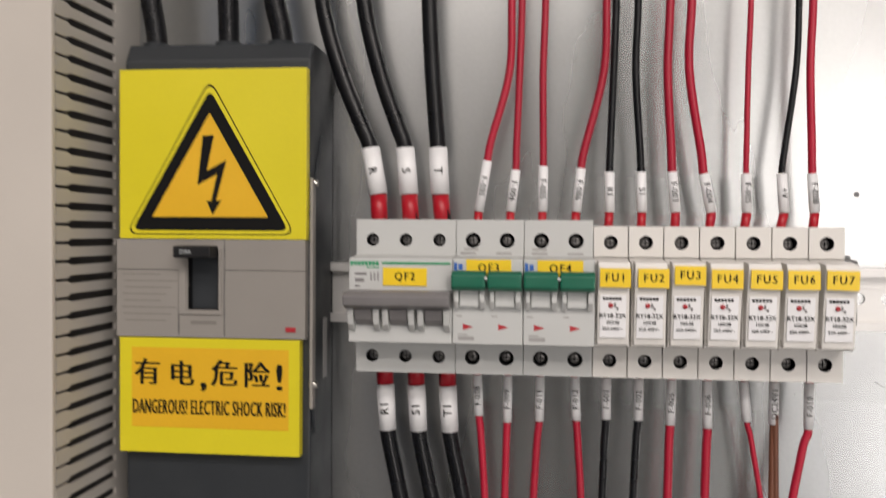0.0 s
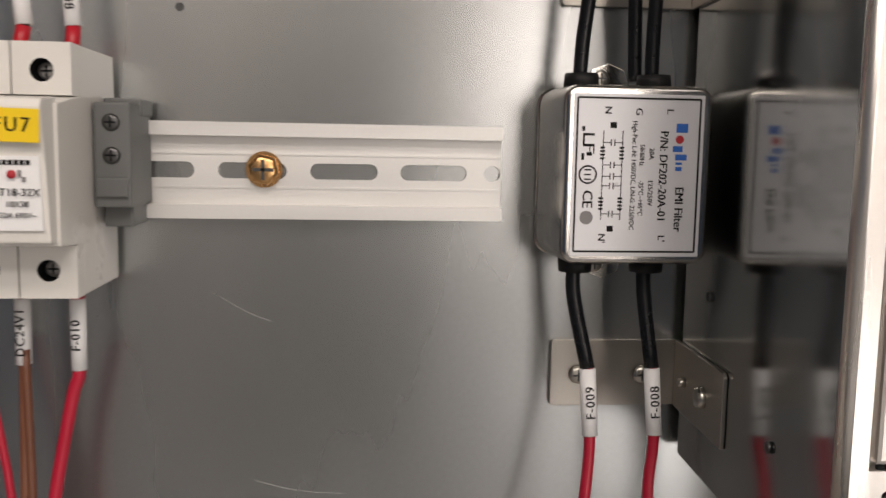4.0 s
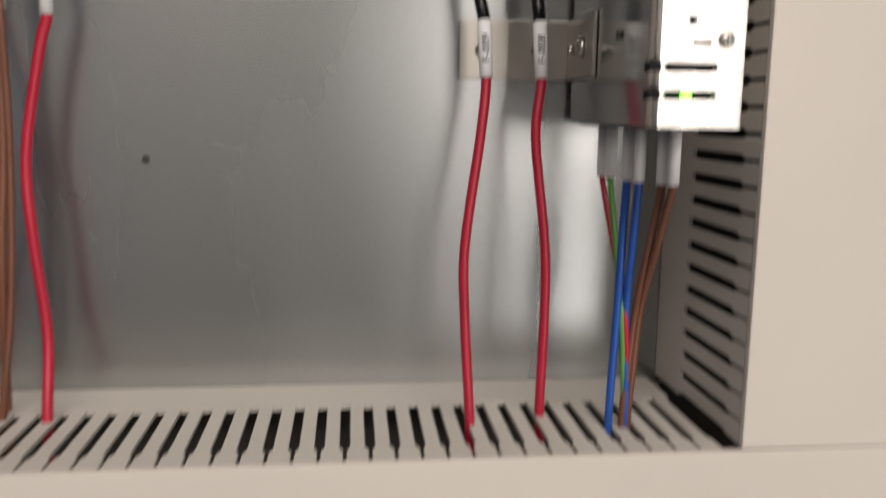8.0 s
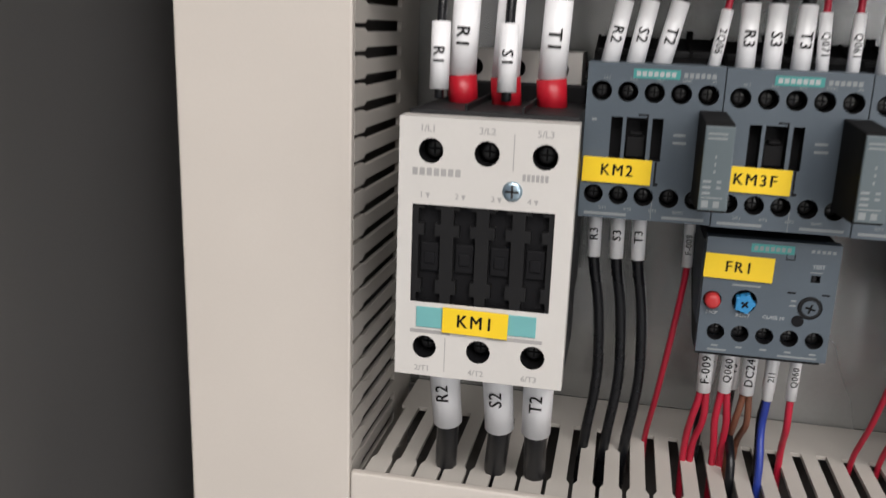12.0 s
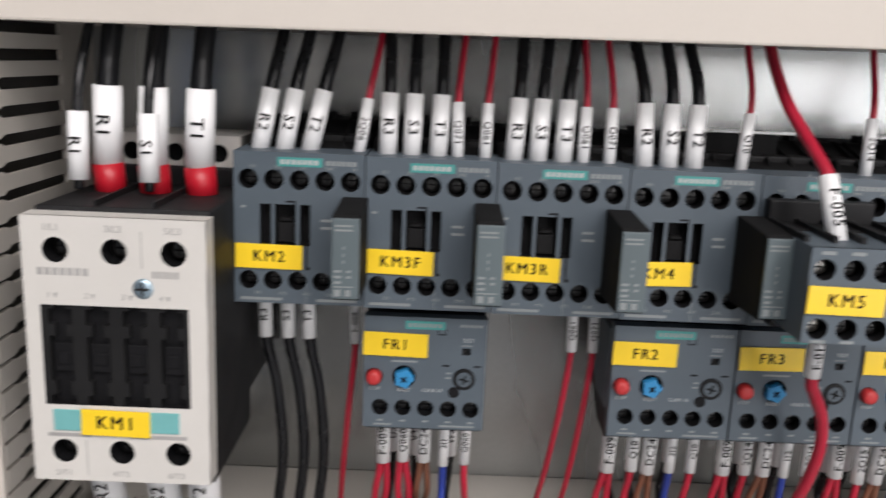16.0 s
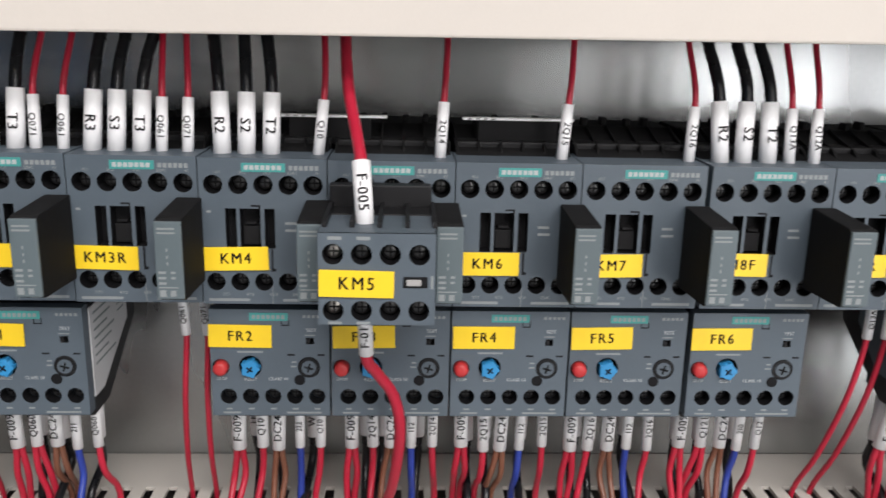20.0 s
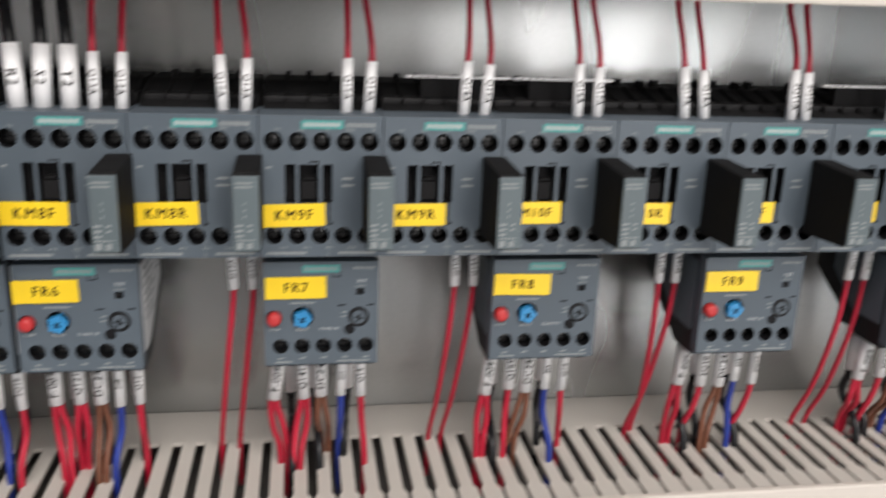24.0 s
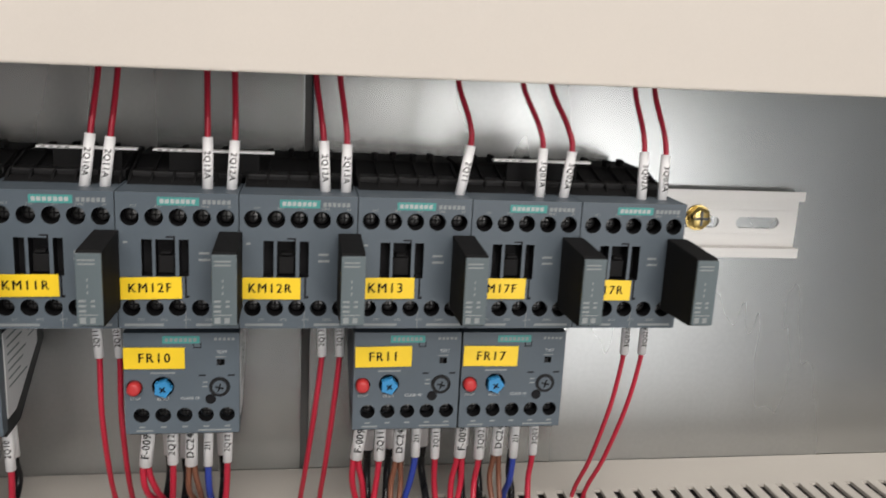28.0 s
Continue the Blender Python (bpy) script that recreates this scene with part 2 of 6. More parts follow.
def rod(bm, a, b, r0, r1=None, sides=16, slot=0, dome=0.0):
    """A round rod from a to b, capped; dome swells its far end."""
    a, b = Vector(a), Vector(b)
    r1 = r0 if r1 is None else r1
    way = (b - a).normalized()
    u = way.orthogonal().normalized()
    w = way.cross(u)
    rings = [(a, r0), (b, r1)]
    if dome:
        rings += [(b + way * dome * 0.7, r1 * 0.72), (b + way * dome, r1 * 0.3)]
    loops = []
    for c, r in rings:
        loops.append([bm.verts.new(c + r * (math.cos(k * math.tau / sides) * u + math.sin(k * math.tau / sides) * w)) for k in range(sides)])
    for lo, hi in zip(loops, loops[1:]):
        for k in range(sides):
            f = bm.faces.new((lo[k], lo[(k + 1) % sides], hi[(k + 1) % sides], hi[k]))
            f.material_index, f.smooth = slot, True
    bm.faces.new(loops[0][::-1]).material_index = slot
    bm.faces.new(loops[-1]).material_index = slot
    return bm


def smooth_line(points, steps=6):
    """Points on a gentle curve through the given ones."""
    p = [Vector(q) for q in points]
    p = [2 * p[0] - p[1], *p, 2 * p[-1] - p[-2]]
    out = []
    for a, b, c, d in zip(p, p[1:], p[2:], p[3:]):
        for k in range(steps):
            t = k / steps
            out.append(0.5 * (2 * b + (c - a) * t + (2 * a - 5 * b + 4 * c - d) * t * t + (3 * b - a - 3 * c + d) * t**3))
    return out + [p[-2]]


def tube(bm, line, r, sides=8, slot=0):
    loops, u = [], None
    for i, c in enumerate(line):
        way = (line[min(i + 1, len(line) - 1)] - line[max(i - 1, 0)]).normalized()
        u = way.orthogonal().normalized() if u is None else (u - way * u.dot(way)).normalized()
        w = way.cross(u)
        loops.append([bm.verts.new(c + r * (math.cos(k * math.tau / sides) * u + math.sin(k * math.tau / sides) * w)) for k in range(sides)])
    for lo, hi in zip(loops, loops[1:]):
        for k in range(sides):
            f = bm.faces.new((lo[k], lo[(k + 1) % sides], hi[(k + 1) % sides], hi[k]))
            f.material_index, f.smooth = slot, True
    bm.faces.new(loops[0][::-1]), bm.faces.new(loops[-1])
    return bm


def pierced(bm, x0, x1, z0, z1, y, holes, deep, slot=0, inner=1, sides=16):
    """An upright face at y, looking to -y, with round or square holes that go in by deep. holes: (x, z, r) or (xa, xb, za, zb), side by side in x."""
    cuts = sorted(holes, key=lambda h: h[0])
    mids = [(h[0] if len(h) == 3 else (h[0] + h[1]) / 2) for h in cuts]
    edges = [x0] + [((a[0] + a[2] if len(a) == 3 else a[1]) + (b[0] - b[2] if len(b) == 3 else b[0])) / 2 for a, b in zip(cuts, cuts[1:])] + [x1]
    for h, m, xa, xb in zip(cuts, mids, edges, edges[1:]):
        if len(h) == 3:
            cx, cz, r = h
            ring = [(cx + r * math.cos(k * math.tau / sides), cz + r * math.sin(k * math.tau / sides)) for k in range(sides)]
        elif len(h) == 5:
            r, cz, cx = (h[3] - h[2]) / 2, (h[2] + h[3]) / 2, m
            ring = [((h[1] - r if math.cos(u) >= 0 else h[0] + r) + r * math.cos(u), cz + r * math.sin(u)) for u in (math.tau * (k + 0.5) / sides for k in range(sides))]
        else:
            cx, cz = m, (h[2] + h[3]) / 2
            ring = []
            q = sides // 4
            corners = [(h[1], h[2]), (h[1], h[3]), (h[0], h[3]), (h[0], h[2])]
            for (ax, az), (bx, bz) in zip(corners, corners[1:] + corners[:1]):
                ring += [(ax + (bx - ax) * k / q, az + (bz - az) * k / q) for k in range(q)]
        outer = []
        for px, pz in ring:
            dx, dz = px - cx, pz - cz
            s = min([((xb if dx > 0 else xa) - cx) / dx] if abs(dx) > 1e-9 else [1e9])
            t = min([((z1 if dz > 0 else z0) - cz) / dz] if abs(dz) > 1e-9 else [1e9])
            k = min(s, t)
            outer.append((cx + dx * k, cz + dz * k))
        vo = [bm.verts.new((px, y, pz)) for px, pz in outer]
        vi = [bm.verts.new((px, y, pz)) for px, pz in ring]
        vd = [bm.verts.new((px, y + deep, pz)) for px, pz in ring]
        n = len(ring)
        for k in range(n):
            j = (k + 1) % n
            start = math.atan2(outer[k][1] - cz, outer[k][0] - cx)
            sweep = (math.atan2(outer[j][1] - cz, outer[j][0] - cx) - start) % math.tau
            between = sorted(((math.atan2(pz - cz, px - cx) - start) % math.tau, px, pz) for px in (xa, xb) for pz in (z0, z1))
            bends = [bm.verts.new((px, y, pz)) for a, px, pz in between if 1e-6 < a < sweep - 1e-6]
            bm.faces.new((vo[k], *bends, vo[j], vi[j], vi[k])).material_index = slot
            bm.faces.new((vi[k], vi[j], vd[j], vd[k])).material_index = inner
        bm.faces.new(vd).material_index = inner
    return bm


def loft(bm, rings, slot=0):
    """A skin over rings of equal length; the last one is closed."""
    loops = [[bm.verts.new(p) for p in ring] for ring in rings]
    for lo, hi in zip(loops, loops[1:]):
        for k in range(len(lo)):
            j = (k + 1) % len(lo)
            f = bm.faces.new((lo[k], lo[j], hi[j], hi[k]))
            f.material_index, f.smooth = slot, True
    bm.faces.new(loops[-1]).material_index = slot
    bmesh.ops.recalc_face_normals(bm, faces=bm.faces[:])
    return bm


def rounded(hw, hh, r, y, n=5):
    """A ring of points: an upright rectangle with round corners at depth y."""
    out = []
    for cx, cz, a in ((hw - r, hh - r, 0), (r - hw, hh - r, 90), (r - hw, r - hh, 180), (hw - r, r - hh, 270)):
        out += [(cx + r * math.cos(radians(a + 90 * k / n)), y, cz + r * math.sin(radians(a + 90 * k / n))) for k in range(n + 1)]
    return out


def shell(bm, x0, x1, z0, z1, y0, y1, slot=0):
    """The four sides and the back of a box whose front at y0 stays open."""
    a = [bm.verts.new(p) for p in ((x0, y0, z0), (x1, y0, z0), (x1, y0, z1), (x0, y0, z1))]
    b = [bm.verts.new((v.co.x, y1, v.co.z)) for v in a]
    for k in range(4):
        j = (k + 1) % 4
        bm.faces.new((a[k], b[k], b[j], a[j])).material_index = slot
    bm.faces.new(b).material_index = slot
    return bm


def data_of(bm, name, *materials):
    if any(f.normal.length == 0 for f in bm.faces):
        bm.normal_update()
    if len(bm.verts) < 4000:
        bmesh.ops.remove_doubles(bm, verts=bm.verts[:], dist=2e-6)
    me = bpy.data.meshes.new(name)
    bm.to_mesh(me)
    bm.free()
    for m in materials:
        me.materials.append(m)
    return me


def part(name, bm, material, parent, label="", at=None, more=()):
    me = bm if isinstance(bm, bpy.types.Mesh) else data_of(bm, name, material, *more)
    ob = new(name, me)
    ob.parent = parent
    if at is not None:
        ob.matrix_basis = at if isinstance(at, Matrix) else Matrix.Translation(at)
    return tagged(ob, label, kind="stuff" if name == "print" else "")


def thing(name, place, label, category, group="", kind=""):
    ob = new(name)
    ob.empty_display_size = 0.01
    ob.location = place
    return tagged(ob, label, category, group, kind)


def solid(name, bm, material, label, category, kind="structure", more=()):
    return tagged(new(name, data_of(bm, name, material, *more)), label, category, "", kind)


LETTERS = {}


def lettering(text, size, material, squeeze=1.0, bold=0.0, space=1.0):
    """Flat letters centred on the origin that face -y."""
    key = (text, size, material.name, squeeze, bold, space)
    if key not in LETTERS:
        cu = bpy.data.curves.new("lettering", "FONT")
        cu.body, cu.size, cu.align_x, cu.align_y, cu.resolution_u = text, size, "CENTER", "CENTER", 2
        cu.space_character = space
        ob = new("lettering", cu)
        me = bpy.data.meshes.new_from_object(ob.evaluated_get(bpy.context.evaluated_depsgraph_get()))
        me.transform(pose(0, 0, 0, 90) @ Matrix.Diagonal((squeeze, 1, 1, 1)))
        if bold:
            bm = bmesh.new()
            for k in range(3):
                first = len(bm.verts)
                bm.from_mesh(me)
                bm.verts.ensure_lookup_table()
                for v in bm.verts[first:]:
                    v.co += Vector(((k - 1) * bold * size, -0.000012 * k, 0))
            bm.to_mesh(me)
            bm.free()
        me.materials.clear()
        me.materials.append(material)
        bpy.data.objects.remove(ob)
        LETTERS[key] = me
    return LETTERS[key]


def legends(rows, y, material=None):
    """Several short texts at depth y in one mesh: rows of (text, x, z, size)."""
    bm = bmesh.new()
    for text, x, z, size in rows:
        first = len(bm.verts)
        bm.from_mesh(lettering(text, size, material or PRINT, bold=0.02))
        bm.verts.ensure_lookup_table()
        for v in bm.verts[first:]:
            v.co += Vector((x, y, z))
    return bm


def bars(rows, y, thick=0.0001):
    """Unreadable print as plain bars: rows of (x0, x1, z, height)."""
    bm = bmesh.new()
    for x0, x1, z, h in rows:
        box(bm, x0, x1, y - thick, y + 0.0002, z - h / 2, z + h / 2)
    return bm


def screw(bm, x, y, z, r, slot=0, cross=1, deep=0.0006):
    """A round screw head that faces -y, with a cross or slot cut shown by sunk bars."""
    rod(bm, (x, y + 0.001, z), (x, y, z), r, r * 0.92, 14, slot, dome=r * 0.15)
    box(bm, x - r * 0.62, x + r * 0.62, y - r * 0.17 - 0.0002, y, z - r * 0.1, z + r * 0.1, slot=cross)
    box(bm, x - r * 0.1, x + r * 0.1, y - r * 0.17 - 0.0002, y, z - r * 0.62, z + r * 0.62, slot=cross)
    return bm


# ---------------------------------------------------------------- room and cabinet shell
DUCT_Y = -0.0955
X_LEFT, X_RIGHT = -0.079, 0.581
MID_LO, MID_HI = 1.0710, 1.1290
LOW_HI = 0.872

SOUTH = -2.95
solid("floor", box(bmesh.new(), -2.6, 3.4, SOUTH, 0.6, -0.05, 0), FLOOR, "pale grey glossy floor of the switch room", "floor")
solid("ceiling", box(bmesh.new(), -2.6, 3.4, SOUTH, 0.6, 2.8, 2.85), CEILING, "plain white painted ceiling", "ceiling")
# the unseen wall opposite, in stretches toned to shape the plate's reflections
for name, x0, x1, z0, z1, material, label in (("wall_south_1", -2.6, -0.75, 0, 2.8, WALL_BLUE, "unseen wall stretch tinted blue for reflections in the plate"), ("wall_south_2", -0.75, 0.05, 0, 2.8, WALL, "plain pale painted part of the room wall"),
                                              ("wall_south_3", 0.05, 0.95, 0, 2.8, WALL_GREY, "unseen wall stretch darkened for the dark reflection in the plate"), ("wall_south_4", 0.95, 2.29, 2.12, 2.8, WALL, "plain pale upper part of the unseen room wall"),
                                              ("wall_south_5", 2.29, 3.4, 0, 2.8, WALL_PALE_BLUE, "unseen wall stretch in paler blue for reflections in the plate")):
    solid(name, box(bmesh.new(), x0, x1, SOUTH - 0.05, SOUTH, z0, z1), material, label, "wall")
solid("wall_south_6", box(bmesh.new(), 0.95, 2.29, SOUTH - 0.05, SOUTH, 0, 2.12), WALL, "plain pale wall behind the added lamps", "wall")
solid("wall_north", box(bmesh.new(), -2.6, 3.4, 0.6, 0.65, 0, 2.8), WALL, "plain pale painted room wall", "wall")
# unseen side wall, tinted to give the plate its bluish reflection
solid("wall_west", box(bmesh.new(), -2.65, -2.6, SOUTH, 0.6, 0, 2.8), WALL_BLUE, "unseen room wall tinted blue for reflections in the plate", "wall")
solid("wall_east", box(bmesh.new(), 3.4, 3.45, SOUTH, 0.6, 0, 2.8), WALL, "plain pale painted room wall", "wall")

cabinet = thing("control_cabinet", (0.5, 0.2, 0.0), "tall dark grey steel control cabinet standing open", "cabinet")


def shift(bm, base):
    bmesh.ops.translate(bm, verts=bm.verts[:], vec=-Vector(base))
    return bm


def cab(name, *b, label="", material=PANEL):
    part(name, shift(box(bmesh.new(), *b, bevel=0.002), cabinet.location), material, cabinet, label)


cab("side_panel", -0.212, -0.205, -0.34, 0.2, 0.1, 1.98, label="dark grey painted side panel")
cab("side_panel", 1.395, 1.402, -0.34, 0.2, 0.1, 1.98, label="dark grey painted side panel")
cab("back_panel", -0.205, 1.395, 0.193, 0.2, 0.1, 1.98)
cab("top_panel", -0.205, 1.395, -0.34, 0.193, 1.973, 1.98)
cab("base_panel", -0.205, 1.395, -0.34, 0.193, 0.1, 0.107)
cab("plinth", -0.205, 1.395, -0.33, 0.19, 0.0, 0.098)

for name, x0, x1, z0, z1 in (("mounting_plate", -0.19, 0.746, 0.16, 1.93), ("mounting_plate", 0.7495, 1.38, 0.16, 1.93)):
    solid(name, box(bmesh.new(), x0, x1, 0.0, 0.003, z0, z1, 0.0008), GALV, "galvanized steel mounting plate with a mottled sheen", "mounting plate")
solid("plate_backing", box(bmesh.new(), 0.735, 0.76, 0.0032, 0.006, 0.16, 1.93), PANEL, "dark strip behind the joint of the plates", "backing strip")

# scratches and plugged holes of the plate
plate = scene.objects["mounting_plate"]
for points in ([(0.366, 1.246), (0.378, 1.2425), (0.390, 1.2405), (0.401, 1.2400)], [(0.372, 1.2325), (0.384, 1.2285), (0.392, 1.2270)], [(0.436, 1.3115), (0.446, 1.3135)],
               [(0.352, 1.3190), (0.364, 1.3120), (0.373, 1.3085)], [(0.395, 1.188), (0.402, 1.1905)], [(0.444, 1.2150), (0.456, 1.2170), (0.463, 1.2165)]):
    part("scratch", tube(bmesh.new(), smooth_line([(x, -0.0001, z) for x, z in points], 4), 0.00010, 5), SCRATCH, plate)
for x, z, r in ((0.3408, 1.4239, 0.0016), (0.3409, 1.237, 0.0018)):
    t = thing("plate_hole", (x, 0, z), "small dark drilled hole in the plate", "hole", "holes in the plate")
    bm = bmesh.new()
    rod(bm, (0, 0.0, 0), (0, -0.0003, 0), r, r * 0.9, 14)
    part("hole_plug", bm, SCREW_DARK, t)


# ---------------------------------------------------------------- wiring ducts
def finger_mesh(name, p, x_out):
    """One finger of a slotted duct wall: it leans out of the plate along -y, with a broad tip. Its pitch runs along x, its thickness along z."""
    gap, neck = 0.0042, 0.0016
    a, b = gap / 2, p - gap / 2
    n0, n1 = neck / 2, p - neck / 2
    outline = [(a, -0.0315), (a, -0.0795), (n0, -0.0825), (n0, x_out), (n1, x_out), (n1, -0.0825), (b, -0.0795), (b, -0.0315)]
    return data_of(prism(bmesh.new(), outline, "z", -0.0018, 0.0), name, DUCT)


FINGERS = {p: finger_mesh("finger", p, DUCT_Y + 0.002) for p in (0.0096, 0.0098, 0.0100)}


def slotted_wall(parent, base, turn, count, pitch):
    """A row of fingers with its unbroken strip at the plate; turn lays x along the duct and z out of its wall."""
    strip = shift(box(bmesh.new(), 0, count * pitch, -0.0315, -0.0005, -0.0018, 0.0), (0, 0, 0))
    m = Matrix.Translation(base) @ turn
    part("wall_strip", data_of(strip, "wall_strip", DUCT), None, parent, at=m)
    for k in range(count):
        part("finger", FINGERS[pitch], None, parent, at=m @ Matrix.Translation((k * pitch, 0, 0)))


# turns: a wall that looks up, one that looks to +x (fingers stacked upwards), one that looks to -x
LOOK_UP = pose(0, 0, 0)
LOOK_RIGHT = Matrix(((0, 0, 1, 0), (0, 1, 0, 0), (-1, 0, 0, 0), (0, 0, 0, 1)))
LOOK_LEFT = Matrix(((0, 0, -1, 0), (0, 1, 0, 0), (1, 0, 0, 0), (0, 0, 0, 1)))


def duct(name, place, label):
    return thing(name, place, label, "wiring duct", "slotted wiring ducts", "structure")


mid = duct("wiring_duct", (0, 0, MID_LO), "horizontal beige grey slotted PVC wiring duct with its cover on")
slotted_wall(mid, (-0.0798, 0, MID_HI - MID_LO), LOOK_UP, 67, 0.0098)
mid.rotation_euler = (0, radians(-0.37), 0)
# trays take the darkened PVC, so shade behind the fingers is painted in
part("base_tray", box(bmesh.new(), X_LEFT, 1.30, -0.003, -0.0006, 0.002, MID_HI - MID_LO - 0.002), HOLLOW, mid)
part("lower_wall", box(bmesh.new(), X_LEFT, 1.30, DUCT_Y + 0.002, -0.0005, 0, 0.0018), DUCT, mid)
part("cover", box(bmesh.new(), X_LEFT + 0.0006, 1.30, DUCT_Y - 0.002, DUCT_Y + 0.0015, -0.001, MID_HI - MID_LO + 0.0008, 0.0009), COVER, mid, "smooth beige snap-on cover")

left = duct("wiring_duct", (X_LEFT, 0, 0.5), "vertical beige grey slotted PVC wiring duct along the cabinet side")
slotted_wall(left, (0, 0, 1.7401 - 0.5), LOOK_RIGHT, 129, 0.0096)
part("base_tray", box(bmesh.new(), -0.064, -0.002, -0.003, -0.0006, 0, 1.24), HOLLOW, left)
part("outer_wall", box(bmesh.new(), -0.065, -0.0632, DUCT_Y + 0.002, -0.0005, 0, 1.24), DUCT, left)
part("cover", box(bmesh.new(), -0.0656, 0.0002, DUCT_Y - 0.0022, DUCT_Y + 0.0013, 0, 1.24, 0.0009), COVER, left, "smooth beige snap-on cover")

right = duct("wiring_duct", (X_RIGHT, 0, MID_HI), "vertical beige grey slotted PVC wiring duct beside the power supply")
slotted_wall(right, (0, 0, 0.0050), LOOK_LEFT, 59, 0.0100)
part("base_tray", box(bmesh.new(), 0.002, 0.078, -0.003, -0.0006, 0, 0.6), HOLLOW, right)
part("outer_wall", box(bmesh.new(), 0.078, 0.0798, DUCT_Y + 0.002, -0.0005, 0, 0.6), DUCT, right)
part("cover", box(bmesh.new(), -0.0002, 0.08, DUCT_Y - 0.0022, DUCT_Y + 0.0013, 0.0052, 0.6, 0.0009), COVER, right, "smooth beige snap-on cover")

low = duct("wiring_duct", (0, 0, LOW_HI - 0.06), "horizontal beige grey slotted PVC wiring duct under the overload relays")
slotted_wall(low, (-0.075, 0, 0.06), LOOK_UP, 135, 0.0100)
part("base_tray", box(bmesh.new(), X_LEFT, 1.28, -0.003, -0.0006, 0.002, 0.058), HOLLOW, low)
part("lower_wall", box(bmesh.new(), X_LEFT, 1.28, DUCT_Y + 0.002, -0.0005, 0, 0.0018), DUCT, low)
part("cover", box(bmesh.new(), X_LEFT + 0.0006, 1.28, DUCT_Y - 0.002, DUCT_Y + 0.0015, -0.001, 0.0608, 0.0009), COVER, low, "smooth beige snap-on cover")


# ---------------------------------------------------------------- rails
def rail(x0, x1, z, slots, label):
    """A top-hat rail 35 mm high with long slots in its web."""
    t = thing("mounting_rail", (x0, 0, z), label, "rail")
    w = x1 - x0
    bm = bmesh.new()
    for s in (-1, 1):
        a = [(-0.0075, s * 0.0175), (-0.0075, s * 0.0125), (-0.001, s * 0.0125), (-0.001, s * 0.0135), (-0.0063, s * 0.0135), (-0.0063, s * 0.0175)]
        prism(bm, a, "x", 0, w)
    part("flange", bm, RAIL, t)
    bm = bmesh.new()
    hol = [(a - x0, b - x0, -0.0030, 0.0030, 1) for a, b in slots]
    pierced(bm, 0, w, -0.0134, 0.0134, -0.0022, hol, 0.0012, 0, 1)
    part("web", bm, RAIL, t, more=(GALV,))
    bm = bmesh.new()
    for s in (-1, 1):
        box(bm, 0, w, -0.0026, -0.0022, s * 0.0062 - 0.0004, s * 0.0062 + 0.0004)
    part("rib", bm, RAIL, t)
    return t


def bolt(name, x, z, r, y, material, label):
    t = thing(name, (x, y, z), label, "bolt", "rail bolts")
    bm = bmesh.new()
    rod(bm, (0, 0.0, 0), (0, -0.001, 0), r * 1.08, sides=20)
    part("washer", bm, material, t)
    bm = bmesh.new()
    rod(bm, (0, -0.001, 0), (0, -0.0042, 0), r, r * 0.93, 6, dome=0.0009)
    part("hex_head", bm, material, t)
    bm = bmesh.new()
    box(bm, -r * 0.6, r * 0.6, -0.0053, -0.004, -r * 0.1, r * 0.1)
    box(bm, -r * 0.1, r * 0.1, -0.0053, -0.004, -r * 0.6, r * 0.6)
    part("cross_recess", bm, SCREW_DARK, t)


rail(0.042, 0.459, 1.3655, [(0.0525 + 0.0335 * k, 0.0775 + 0.0335 * k) for k in range(12)] + [(0.4525, 0.4588)], "slotted aluminium-grey mounting rail behind the breakers")
bolt("rail_bolt", 0.3708, 1.366, 0.0062, -0.0025, BRASS, "copper-coloured hexagon bolt in the rail slot")
rail(-0.065, 1.002, 1.006, [(0.968 - 0.0335 * k, 0.992 - 0.0335 * k) for k in range(30)], "slotted zinc mounting rail behind the contactors")
bolt("rail_bolt", 0.9461, 1.0084, 0.0062, -0.0025, GOLD, "gold-coloured hexagon bolt in the lower rail")


# ---------------------------------------------------------------- contactors
def yellow_tag(parent, text, x, z, y, w, h, tilt=0.0, size=0.0052):
    m = pose(x, y, z, 0, tilt, 0)
    tape = part("marker_tape", box(bmesh.new(), -w / 2, w / 2, -0.0003, 0.0003, -h / 2, h / 2, 0.00012), YELLOW, parent, "yellow marker tape with black letters", at=m)
    part("lettering", lettering(text, size, INK, 0.90, 0.02, 1.26), INK, tape, at=(0, -0.00038, 0))
    return tape


def contactor_face(bm, w, h, y):
    """A face of strips: a row of five screw holes, three shafts, five holes."""
    top = [(0.0050 + 0.0087 * k, 0.0437, 0.0034) for k in range(5)]
    low = [(0.0048 + 0.0085 * k, 0.0083, 0.0033) for k in range(5)]
    box(bm, 0, w, y, y + 0.001, 0.0484, h)
    pierced(bm, 0, w, 0.0390, 0.0484, y, top, 0.007)
    pierced(bm, 0, w, 0.0195, 0.0390, y, [(0.0089, 0.0128, 0.0208, 0.0352), (0.0140, 0.0212, 0.0208, 0.0352), (0.0226, 0.0262, 0.0208, 0.0352)], 0.006, sides=16)
    box(bm, 0, w, y, y + 0.001, 0.0126, 0.0195)
    pierced(bm, 0, w, 0.0040, 0.0126, y, low, 0.007)
    box(bm, 0, w, y, y + 0.001, 0, 0.0040)
    return top, low


